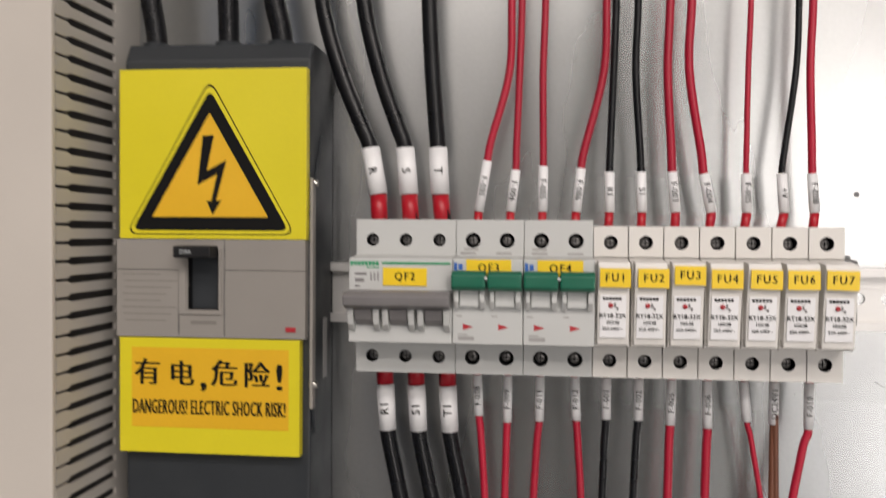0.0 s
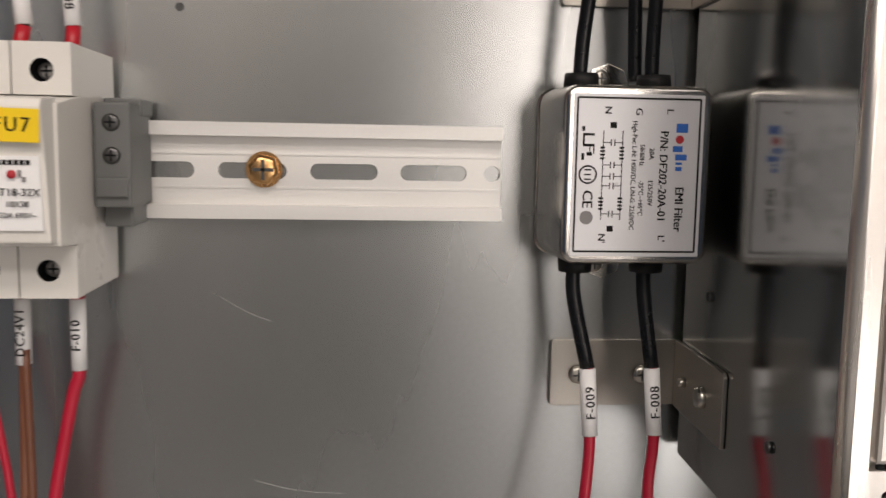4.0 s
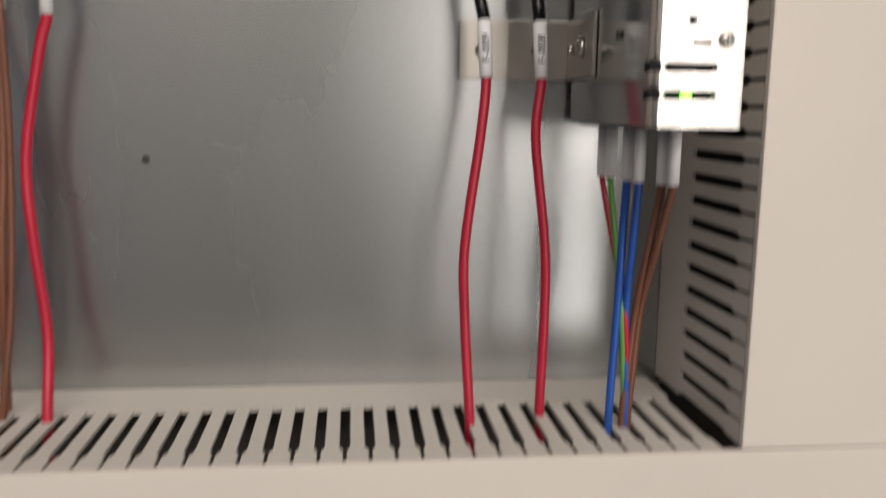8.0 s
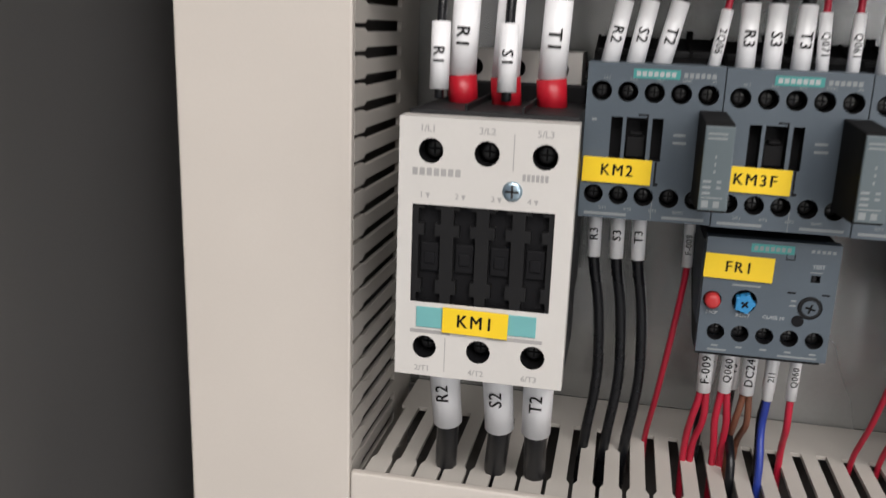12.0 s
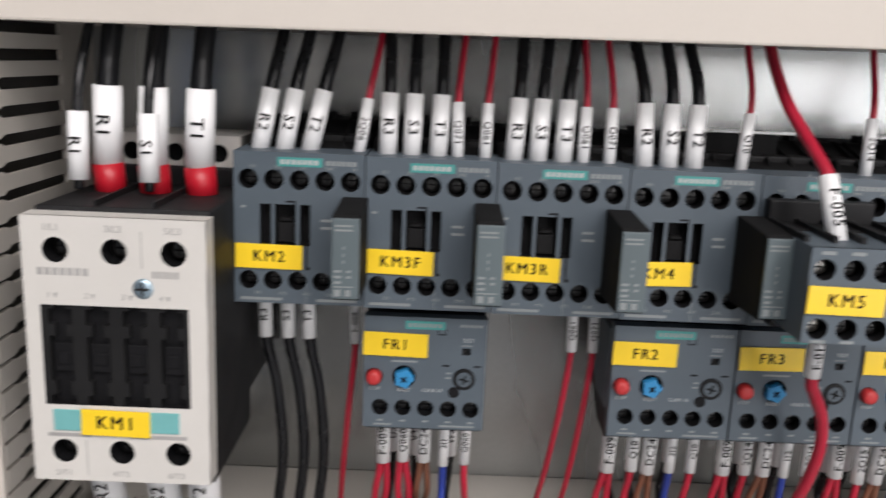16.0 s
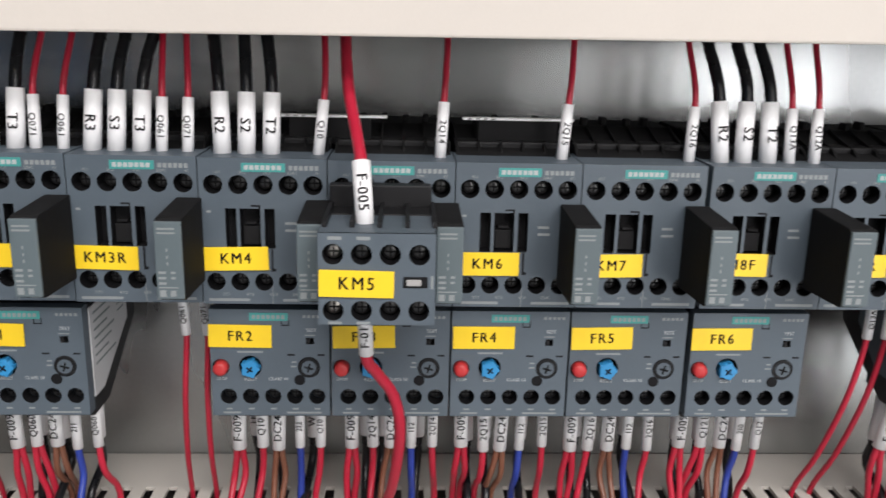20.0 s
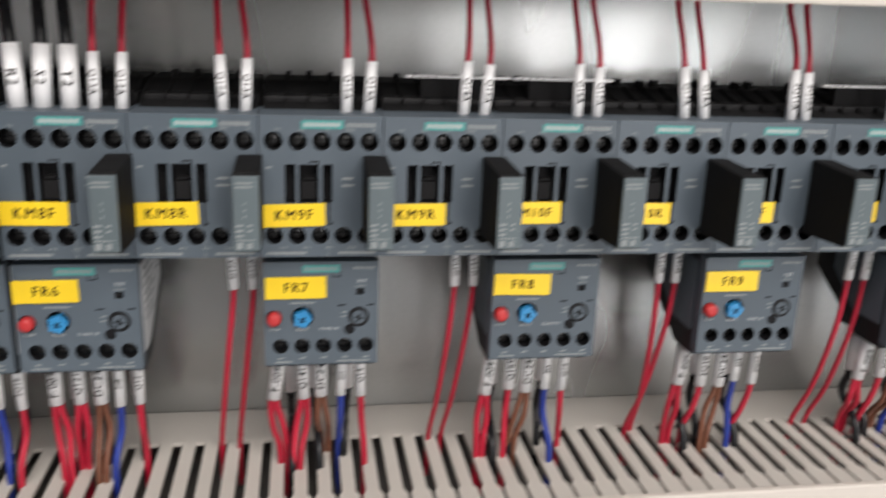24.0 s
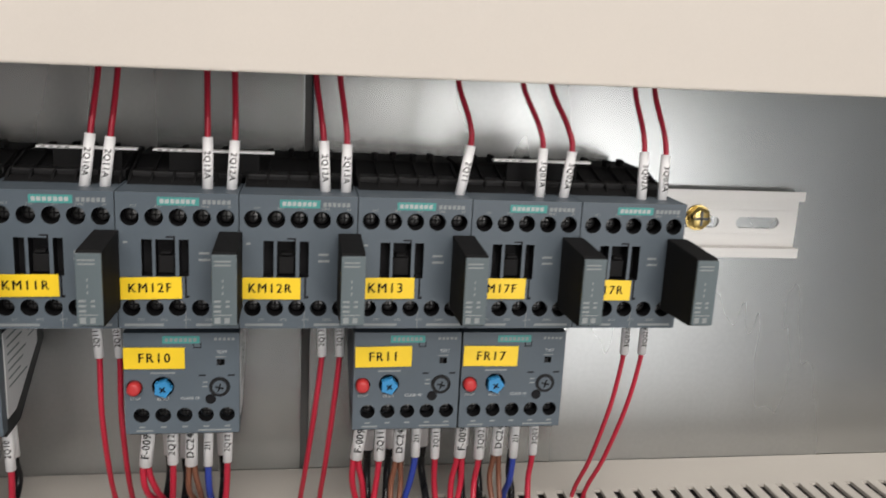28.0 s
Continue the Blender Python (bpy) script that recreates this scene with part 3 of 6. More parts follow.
def make_contactor():
    """The common small contactor, left foot at the plate; z 0 is the foot of its face."""
    t = thing("contactor", (0, 0, 0), "slate grey contactor with black rear housing on the rail", "contactor", "contactors on the rail")
    w, h, y = 0.0446, 0.0531, -0.084
    bm = bmesh.new()
    top, low = contactor_face(bm, w, h, y)
    shell(bm, 0, w, 0, h, y, -0.058)
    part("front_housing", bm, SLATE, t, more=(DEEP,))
    bm = bmesh.new()
    box(bm, 0.0005, w - 0.0005, -0.058, -0.009, -0.004, h + 0.004, 0.0008)
    part("rear_housing", bm, BLACK, t, "black rear housing")
    bm = bmesh.new()
    prism(bm, [(-0.074, h - 0.0060), (-0.070, h - 0.0006), (-0.052, h + 0.0030), (-0.036, h + 0.0080), (-0.010, h + 0.0080), (-0.010, h - 0.0060)], "x", 0.0008, w - 0.0008, 0.0006)
    part("top_cap", bm, MATTE, t, "matt black cap behind the terminals")
    rib = data_of(prism(bmesh.new(), [(-0.0660, -0.001), (-0.0600, 0.0032), (-0.0380, 0.0088), (-0.036, 0.002), (-0.062, -0.002)], "x", -0.0005, 0.0005), "terminal_rib", MATTE)
    for k in range(6):
        part("terminal_rib", rib, None, t, at=(0.0014 + k * 0.0083, 0, h))
    post = data_of(box(bmesh.new(), -0.0011, 0.0011, -0.0030, 0.0030, -0.001, 0.0030, 0.0004), "cap_post", MATTE)
    for x, yy in ((0.0100, -0.030), (0.0185, -0.026), (0.0270, -0.032), (0.0352, -0.028)):
        part("cap_post", post, None, t, at=(x, yy, h + 0.0080))
    bm = bmesh.new()
    box(bm, 0.0146, 0.0206, -0.0815, -0.078, 0.0215, 0.0285, 0.0004)
    box(bm, 0.0158, 0.0194, -0.0822, -0.078, 0.0292, 0.0300)
    part("slide_armature", bm, MATTE, t)
    part("latch_slot", bars([(0.0246, 0.0253, 0.0165, 0.0085), (0.0253, 0.0262, 0.0128, 0.0010), (0.0178, 0.0212, 0.0362, 0.0006), (0.0206, 0.0212, 0.0354, 0.0016)], y, 0.00008), DEEP, t)
    for x, z, r in top + low:
        bm = bmesh.new()
        screw(bm, 0, 0, 0, r * 0.78, 0, 1)
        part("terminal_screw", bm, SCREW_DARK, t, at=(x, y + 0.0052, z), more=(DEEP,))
    plate = part("brand_plate", box(bmesh.new(), 0.0150, 0.0302, y - 0.0002, y + 0.0003, 0.0483, 0.0514), TEAL, t, "teal brand plate")
    part("print", bars([(0.0160 + k * 0.0019, 0.0174 + k * 0.0019, 0.04985, 0.0016) for k in range(7)], y - 0.0002), LEGEND, plate)
    part("print", bars([(0.0314 + 0.0018 * k, 0.0327 + 0.0018 * k, 0.0498, 0.0016) for k in range(6)]
                       + [(0.0298, 0.0338, 0.0300, 0.0009), (0.0298, 0.0342, 0.0274, 0.0009), (0.0024, 0.0040, 0.0340, 0.0008)]
                       + [(0.002, 0.0165, 0.0015, 0.0010), (0.0285, 0.0425, 0.0015, 0.0010), (0.0247, 0.0249, 0.0035, 0.0070)], y, 0.00006), PRINT, t)
    rows = [(text, 0.0065 + 0.0087 * k, 0.0480, 0.0014) for k, text in enumerate(("1/L1", "3/L2", "5/L3", "22NC", "A1"))]
    rows += [(text, 0.0082 + 0.0085 * k, 0.0036, 0.0015) for k, text in enumerate(("2/T1", "4/T2", "6/T3", "22NC"))]
    tagged(part("lettering", legends(rows, y - 0.00008), PRINT, t), kind="stuff")
    return t


def make_suppressor():
    """The narrow plug-in block at the right of a contactor's face."""
    t = thing("surge_suppressor", (0, 0, 0), "narrow dark plug-in suppressor block on the contactor face", "surge suppressor", "suppressors on the contactors")
    bm = bmesh.new()
    prism(bm, [(-0.0845, 0.0085), (-0.0845, 0.0388), (-0.1120, 0.0375), (-0.1134, 0.0365), (-0.1134, 0.0112), (-0.1115, 0.0100)], "x", 0, 0.0087, 0.0004)
    part("block", bm, MATTE, t)
    bm = bmesh.new()
    box(bm, 0.0, 0.0087, -0.1143, -0.1130, 0.0110, 0.0368, 0.0004)
    face = part("front_cover", bm, SLATE_PALE, t, "grey-green printed front")
    part("print", bars([(0.0010, 0.0066, 0.0345, 0.0006), (0.0010, 0.0066, 0.0331, 0.0006), (0.0008, 0.0032, 0.0200, 0.0008), (0.0008, 0.0032, 0.0182, 0.0008), (0.0008, 0.0032, 0.0164, 0.0008),
                        (0.0048, 0.0062, 0.0200, 0.0008), (0.0048, 0.0062, 0.0182, 0.0008), (0.0008, 0.0070, 0.0150, 0.0004), (0.0010, 0.0030, 0.0130, 0.0022), (0.0044, 0.0062, 0.0130, 0.0020),
                        (0.0036, 0.0041, 0.0275, 0.0010), (0.0036, 0.0041, 0.0252, 0.0010), (0.0036, 0.0041, 0.0230, 0.0010)], -0.1143, 0.00006), PRINT, face)
    return t


def make_relay():
    """The thermal overload relay under a contactor; z 0 is the foot of its face."""
    t = thing("overload_relay", (0, 0, 0), "slate grey overload relay with red and blue buttons", "overload relay", "overload relays under the contactors")
    w, h, y = 0.0442, 0.0425, -0.079
    bm = bmesh.new()
    low = [(0.0062 + 0.0083 * k, 0.0079, 0.0031) for k in range(5)]
    box(bm, 0, w, y, y + 0.001, 0.0330, h)
    pierced(bm, 0, w, 0.0262, 0.0330, y, [(0.0355, 0.0385, 0.0290, 0.0315)], 0.003)
    pierced(bm, 0, w, 0.0130, 0.0262, y, [(0.0038, 0.0197, 0.0032), (0.0147, 0.0200, 0.0043), (0.0365, 0.0197, 0.0042)], 0.004)
    pierced(bm, 0, w, 0.0036, 0.0130, y, low, 0.006)
    box(bm, 0, w, y, y + 0.001, 0, 0.0036)
    shell(bm, 0, w, 0, h, y, -0.0735)
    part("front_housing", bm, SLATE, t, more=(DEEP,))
    bm = bmesh.new()
    prism(bm, [(-0.0735, -0.0030), (-0.0735, 0.0420), (-0.018, 0.0420), (-0.018, 0.0200), (-0.0560, -0.0030)], "x", 0.0004, w - 0.0004, 0.0006)
    for k in range(3):
        box(bm, 0.006 + k * 0.0125, 0.0145 + k * 0.0125, -0.060, -0.035, -0.004, 0.006, 0.0005)
    rear = part("rear_housing", bm, BLACK, t, "black rear housing")
    bm = bmesh.new()
    prism(bm, [(-0.0715, 0.0080), (-0.0715, 0.0390), (-0.0330, 0.0390), (-0.0330, 0.0235), (-0.0520, 0.0080)], "x", -0.0001, 0.0004)
    part("side_plate", bm, SLATE, rear, "grey side plate")
    bm = bmesh.new()
    prism(bm, [(-0.0722, 0.0045), (-0.0722, 0.0400), (-0.0300, 0.0400), (-0.0300, 0.0225), (-0.0620, 0.0045)], "x", w - 0.0004, w + 0.0001)
    sticker = part("side_label", bm, STICKER, rear, "silver printed side label")
    bm = bmesh.new()
    for k in range(7):
        box(bm, w, w + 0.00016, -0.069, -0.046 - 0.004 * (k % 3), 0.0365 - k * 0.0034, 0.0374 - k * 0.0034)
    for k in range(4):
        box(bm, w, w + 0.00016, -0.042, -0.034, 0.0365 - k * 0.0026, 0.0372 - k * 0.0026)
    part("print", bm, DIM, sticker)
    bm = bmesh.new()
    rod(bm, (0.0038, y + 0.003, 0.0197), (0.0038, y - 0.0026, 0.0197), 0.0029, 0.0026, 16, dome=0.0006)
    part("stop_button", bm, KNOB_RED, t, "round red stop button")
    bm = bmesh.new()
    rod(bm, (0.0147, y + 0.003, 0.0195), (0.0147, y - 0.0022, 0.0195), 0.0032, 0.0029, 16)
    for a in range(5):
        u = math.tau * a / 5
        box(bm, 0.0147 + 0.0029 * math.cos(u) - 0.0007, 0.0147 + 0.0029 * math.cos(u) + 0.0007, y - 0.002, y + 0.002, 0.0195 + 0.0029 * math.sin(u) - 0.0007, 0.0195 + 0.0029 * math.sin(u) + 0.0007, 0.0003)
    knob = part("reset_button", bm, KNOB_BLUE, t, "blue notched reset button")
    bm = bmesh.new()
    box(bm, -0.0014, 0.0014, -0.0002, 0.0004, -0.0003, 0.0003)
    box(bm, -0.0003, 0.0003, -0.0002, 0.0004, -0.0014, 0.0014)
    part("cross_slot", bm, INK, knob, at=pose(0.0147, y - 0.0023, 0.0195, 0, 38, 0))
    bm = bmesh.new()
    rod(bm, (0.0365, y + 0.003, 0.0197), (0.0365, y - 0.0008, 0.0197), 0.0030, 0.0027, 18)
    dial = part("current_dial", bm, SLATE, t, "grey screw dial in a black ring")
    bm = bmesh.new()
    rod(bm, (0.0365, y + 0.003, 0.0197), (0.0365, y - 0.0002, 0.0197), 0.0040, 0.0038, 20)
    part("dial_ring", bm, BLACK, dial, "black ring")
    bm = bmesh.new()
    box(bm, -0.0017, 0.0017, -0.0002, 0.0004, -0.0003, 0.0003)
    box(bm, -0.0003, 0.0003, -0.0002, 0.0004, -0.0017, 0.0017)
    part("cross_slot", bm, INK, dial, at=pose(0.0365, y - 0.0009, 0.0197, 0, 15, 0))
    part("test_slide", box(bmesh.new(), 0.0357, 0.0370, y - 0.0006, y + 0.003, 0.0293, 0.0312, 0.0003), BLACK, t)
    bm = bmesh.new()
    rod(bm, (0.033, y + 0.001, 0.0146), (0.033, y - 0.0002, 0.0146), 0.0021, sides=14)
    part("test_hole", bm, DEEP, t)
    for x, z, r in low:
        bm = bmesh.new()
        screw(bm, 0, 0, 0, r * 0.8, 0, 1)
        part("terminal_screw", bm, SCREW_DARK, t, at=(x, y + 0.0046, z), more=(DEEP,))
    plate = part("brand_plate", box(bmesh.new(), 0.0148, 0.0290, y - 0.0002, y + 0.0003, 0.0382, 0.0412), TEAL, t, "teal brand plate")
    part("print", bars([(0.0158 + k * 0.0018, 0.0170 + k * 0.0018, 0.0397, 0.0015) for k in range(7)], y - 0.0002), PRINT, plate)
    part("print", bars([(0.0345 + 0.0017 * k, 0.0356 + 0.0017 * k, 0.0399, 0.0011) for k in range(5)] + [(0.035, 0.039, 0.0325, 0.0004), 
                        (0.010, 0.0195, 0.0258, 0.0007), (0.0300, 0.0318, 0.0218, 0.0006), (0.0297, 0.0318, 0.0200, 0.0006)]
                       + [(0.0052 + k * 0.0083, 0.0074 + k * 0.0083, 0.0028, 0.0007) for k in range(5)] + [(0.004, 0.0105, 0.0012, 0.0007), (0.028, 0.041, 0.0012, 0.0007)], y, 0.00006), PRINT, t)
    for text, x, z, size in (("TEST", 0.0375, 0.0345, 0.0019), ("STOP", 0.0040, 0.0150, 0.0017), ("RESET", 0.0147, 0.0148, 0.0018), ("CLASS 10", 0.0250, 0.0150, 0.0018)):
        part("lettering", lettering(text, size, LEGEND, bold=0.02), LEGEND, t, at=(x, y - 0.00012, z))
    part("gauge_mark", bars([(0.0285, 0.0312, 0.0247, 0.0006), (0.0398, 0.0424, 0.0247, 0.0006), (0.0265, 0.0295, 0.0364, 0.0004), (0.0265, 0.0268, 0.0375, 0.002), (0.0292, 0.0295, 0.0375, 0.002)], y, 0.00007), INK, t)
    return t


NAMES = ["KM2", "KM3F", "KM3R", "KM4", "", "KM6", "KM7", "KM8F", "KM8R", "KM9F", "KM9R", "KM10F", "KM10R", "KM11F", "KM11R", "KM12F", "KM12R", "KM13", "KM17F", "KM17R"]
RELAYS = {1: "FR1", 3: "FR2", 4: "FR3", 5: "FR4", 6: "FR5", 7: "FR6", 9: "FR7", 11: "FR8", 13: "FR9", 15: "FR10", 17: "FR11", 18: "FR17"}


def col(i):
    """Left edge of the i-th contactor."""
    return 0.045 * i + (0.0015 if i > 6 else 0.0)


def rise(i):
    """The row climbs a little towards its left end."""
    return 0.0013 * max(0.0, 1 - i / 4)


FACE_Z, RELAY_Z = 0.9758, 0.9298
contactor, suppressor, relay = make_contactor(), make_suppressor(), make_relay()
rng = random.Random(5)
for i, text in enumerate(NAMES):
    c = contactor if i == 0 else copy_thing(contactor, pose(col(i), 0, FACE_Z))
    c.location = (col(i), 0, FACE_Z + rise(i))
    s = suppressor if i == 0 else copy_thing(suppressor, pose(0, 0, 0))
    s.location = (col(i) + 0.0374, 0, FACE_Z + rise(i))
TAG_ROWS = list(enumerate(NAMES))
contactors = sorted([o for o in scene.objects if o.name.startswith("contactor")], key=lambda o: o.location.x)
for (i, text), c in zip(TAG_ROWS, contactors):
    if text:
        w = 0.0232 if len(text) < 5 else 0.0236
        yellow_tag(c, text, 0.0119 + rng.uniform(-0.0006, 0.0006), 0.0166 + rng.uniform(-0.0005, 0.0005), -0.0845, w, 0.0086, rng.uniform(-1.5, 1.2), 0.0056 if len(text) < 5 else 0.0052)
relays = []
for n, (i, text) in enumerate(RELAYS.items()):
    r = relay if n == 0 else copy_thing(relay, pose(0, 0, 0))
    r.location = (col(i) + 0.0002, 0, RELAY_Z)
    relays.append(r)
for r, text in zip(relays, RELAYS.values()):
    yellow_tag(r, text, 0.0118 + rng.uniform(-0.0005, 0.0005), 0.0322, -0.0795, 0.0232, 0.0088, rng.uniform(-1.0, 1.2), 0.0056)


for x0, x1 in ((0.157, 0.200), (0.2285, 0.271), (0.4625, 0.5045), (0.5065, 0.548), (0.6420, 0.680), (0.6860, 0.7335), (0.8250, 0.868)):
    t = thing("link_label", (x0, -0.054, FACE_Z + 0.0531 + 0.0118), "thin white label strip held over the contactors", "label strip", "label strips on the contactors")
    part("strip", box(bmesh.new(), 0, x1 - x0, -0.002, 0.002, 0, 0.0009, 0.0002), SLEEVE, t)
    part("holder", box(bmesh.new(), 0.006, x1 - x0 - 0.006, -0.0014, 0.0014, -0.0100, 0.0, 0.0004), MATTE, t, "matt black holder under the strip")
    part("print", bars([(0.002 + 0.003 * k, 0.0035 + 0.003 * k, 0.0005, 0.0005) for k in range(4)], -0.002), TOGGLE, t)


def aux_block():
    """The auxiliary contact block on the face of the fifth contactor."""
    t = thing("auxiliary_contact_block", (0.1805, -0.084, 0.984), "slate grey auxiliary contact block snapped on a contactor", "contact block")
    w, h, y = 0.0362, 0.0295, -0.0435
    bm = bmesh.new()
    holes = [0.0045, 0.0133, 0.0222, 0.0312]
    box(bm, 0, w, y, y + 0.001, 0.0272, h)
    pierced(bm, 0, w, 0.0195, 0.0272, y, [(x, 0.0228, 0.0033) for x in holes], 0.006)
    box(bm, 0, w, y, y + 0.001, 0.0085, 0.0195)
    pierced(bm, 0, w, 0.0012, 0.0085, y, [(x, 0.0046, 0.0033) for x in holes], 0.006)
    box(bm, 0, w, y, y + 0.001, 0, 0.0012)
    shell(bm, 0, w, 0, h, y, -0.018)
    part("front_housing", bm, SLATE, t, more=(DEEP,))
    bm = bmesh.new()
    box(bm, 0.0004, w - 0.0004, -0.018, -0.0005, -0.003, h + 0.0005, 0.0006)
    for k in range(5):
        box(bm, 0.0006 + k * 0.0087, 0.002 + k * 0.0087, -0.036, -0.004, h - 0.0003, h + 0.002)
    box(bm, 0.0005, w - 0.0005, -0.006, -0.0005, h, h + 0.008, 0.0006)
    part("rear_housing", bm, BLACK, t)
    for z in (0.0228, 0.0046):
        for n, x in enumerate(holes):
            bm = bmesh.new()
            screw(bm, 0, 0, 0, 0.0027, 0, 1)
            part("terminal_screw", bm, SCREW if n == 0 else SCREW_DARK, t, at=(x, y + 0.0045, z), more=(DEEP,))
    window = part("indicator", box(bmesh.new(), 0.0262, 0.0338, y - 0.0003, y + 0.001, 0.0122, 0.0158, 0.0003), DEEP, t)
    part("slide", box(bmesh.new(), 0.0272, 0.0318, y - 0.0009, y + 0.001, 0.0130, 0.0150, 0.0003), FAINT, window, "pale indicator slide")
    part("print", bars([(0.003, 0.0072, 0.0279, 0.0011), (0.0118, 0.016, 0.0279, 0.0011), (0.003, 0.0072, 0.0006, 0.0009), (0.0118, 0.016, 0.0006, 0.0009), (0.0348, 0.0356, 0.014, 0.0042)], y, 0.00006), PRINT, t)
    yellow_tag(t, "KM5", 0.0118, 0.0135, y - 0.0005, 0.0232, 0.0086, 1.0, 0.0058)


aux_block()


def main_contactor():
    """The large white three-pole contactor at the left."""
    t = thing("main_contactor", (-0.0555, 0, 0.9265), "large ivory white three-pole contactor with a black front window", "contactor")
    w, h, y = 0.0560, 0.0862, -0.1215
    bm = bmesh.new()
    top = [(0.0103, 0.0757, 0.0040), (0.0281, 0.0757, 0.0040), (0.0462, 0.0757, 0.0040)]
    low = [(0.0100, 0.0102, 0.0040), (0.0281, 0.0102, 0.0040), (0.0460, 0.0102, 0.0040)]
    box(bm, 0, w, y, y + 0.001, 0.0815, h)
    pierced(bm, 0, w, 0.070, 0.0815, y, top, 0.010)
    box(bm, 0, w, y, y + 0.001, 0.0590, 0.070)
    pierced(bm, 0, w, 0.0252, 0.0590, y, [(0.0048, 0.0503, 0.0258, 0.0584)], 0.0036, sides=16)
    box(bm, 0, w, y, y + 0.001, 0.0156, 0.0252)
    pierced(bm, 0, w, 0.0048, 0.0156, y, low, 0.010)
    box(bm, 0, w, y, y + 0.001, 0, 0.0048)
    shell(bm, 0, w, 0, h, y, -0.113)
    part("front_cover", bm, IVORY, t, more=(DEEP,))
    bm = bmesh.new()
    box(bm, 0.0006, w - 0.0006, -0.113, -0.060, -0.004, h + 0.0015, 0.0012)
    for k in range(2):
        box(bm, 0.0188 + k * 0.0183, 0.0196 + k * 0.0183, -0.112, -0.062, h, h + 0.0035)
    part("arc_chamber", bm, BLACK, t, "black middle housing")
    bm = bmesh.new()
    box(bm, 0.002, w - 0.002, -0.060, -0.008, 0.006, h + 0.008, 0.001)
    part("rear_housing", bm, BLACK, t)
    bm = bmesh.new()
    pierced(bm, 0.004, w - 0.004, h + 0.0075, h + 0.0195, -0.058, [(0.012 + k * 0.016, h + 0.0130, 0.0033) for k in range(3)], 0.005)
    shell(bm, 0.004, w - 0.004, h + 0.0075, h + 0.0195, -0.058, -0.03)
    part("coil_terminal", bm, IVORY, t, "ivory coil terminal block", more=(DEEP,))
    # stepped walls of the front window leave four cross-shaped shafts with a slide in each
    steps = [(0.0258, 0.0040), (0.0288, 0.0040), (0.0288, 0.0024), (0.0334, 0.0024), (0.0334, 0.0036), (0.0482, 0.0036), (0.0482, 0.0018), (0.0520, 0.0018), (0.0520, 0.0037), (0.0570, 0.0037), (0.0570, 0.0018), (0.0584, 0.0018)]
    centre = [0.0104 + 0.0115 * k for k in range(4)]
    for k in range(5):
        left = [(0.00485, 0.0258), (0.00485, 0.0584)] if k == 0 else [(centre[k - 1] + hw, zz) for zz, hw in steps[1:]]
        right = [(0.05025, 0.0584), (0.05025, 0.0258)] if k == 4 else [(centre[k] - hw, zz) for zz, hw in reversed(steps[1:])]
        if k:
            left = [(left[0][0], 0.0258)] + left
        if k < 4:
            right = right + [(right[-1][0], 0.0258)]
        part("partition", prism(bmesh.new(), left + right, "y", y + 0.0006, y + 0.0035), CHARCOAL, t)
    for cx in centre:
        bm = bmesh.new()
        box(bm, cx - 0.0030, cx + 0.0030, y + 0.0022, y + 0.0035, 0.0360, 0.0455, 0.0004)
        box(bm, cx - 0.0018, cx + 0.0018, y + 0.0016, y + 0.0030, 0.0385, 0.0425, 0.0004)
        part("armature_slide", bm, DEEP, t)
    for x, z, r in top + low:
        bm = bmesh.new()
        screw(bm, 0, 0, 0, r * 0.8, 0, 1)
        part("terminal_screw", bm, SCREW_DARK, t, at=(x, y + 0.0065, z), more=(DEEP,))
    bm = bmesh.new()
    screw(bm, 0, 0, 0, 0.0034, 0, 1)
    part("cover_screw", bm, SCREW_BLUE, t, "blue-tinted zinc cross-head cover screw", at=(0.0366, y - 0.0004, 0.0645), more=(SCREW_DARK,))
    for x0, x1 in ((0.0070, 0.0158), (0.0372, 0.0466)):
        part("colour_strip", box(bmesh.new(), x0, x1, y - 0.0004, y + 0.0004, 0.0172, 0.0242, 0.0002), TEAL_PALE, t, "pale teal marking strip")
    yellow_tag(t, "KM1", 0.0268, 0.0204, y - 0.0009, 0.0216, 0.0086, 1.0, 0.0062)
    part("print", bars([(0.0045 + 0.0023 * k, 0.0062 + 0.0023 * k, 0.0690, 0.0024) for k in range(7)] + [(0.0395 + 0.0014 * k, 0.0405 + 0.0014 * k, 0.0690, 0.0022) for k in range(6)]
                       + [(0.005, 0.0185, 0.0157, 0.0013), (0.031, 0.0488, 0.0157, 0.0013), (0.0363, 0.0366, 0.0765, 0.0115), (0.0168, 0.0171, 0.0080, 0.0120)], y, 0.00006), FAINT, t)
    rows = [("1/L1", 0.0092, 0.0826, 0.0030), ("3/L2", 0.0280, 0.0826, 0.0030), ("5/L3", 0.0460, 0.0826, 0.0030), ("2/T1", 0.0094, 0.0026, 0.0028), ("4/T2", 0.0276, 0.0026, 0.0028), ("6/T3", 0.0452, 0.0026, 0.0028)]
    tagged(part("lettering", legends(rows + [(str(k + 1), 0.0076 + 0.0115 * k, 0.0615, 0.0026) for k in range(4)], y - 0.00008, FAINT), FAINT, t), kind="stuff")
    for k in range(4):
        part("arrow_mark", prism(bmesh.new(), [(0.0090 + 0.0115 * k, 0.0622), (0.0104 + 0.0115 * k, 0.0622), (0.0097 + 0.0115 * k, 0.0604)], "y", y - 0.00008, y + 0.0002), FAINT, t)



main_contactor()


# ---------------------------------------------------------------- breakers and fuse holders on the upper rail
RAIL_Z = 1.3655


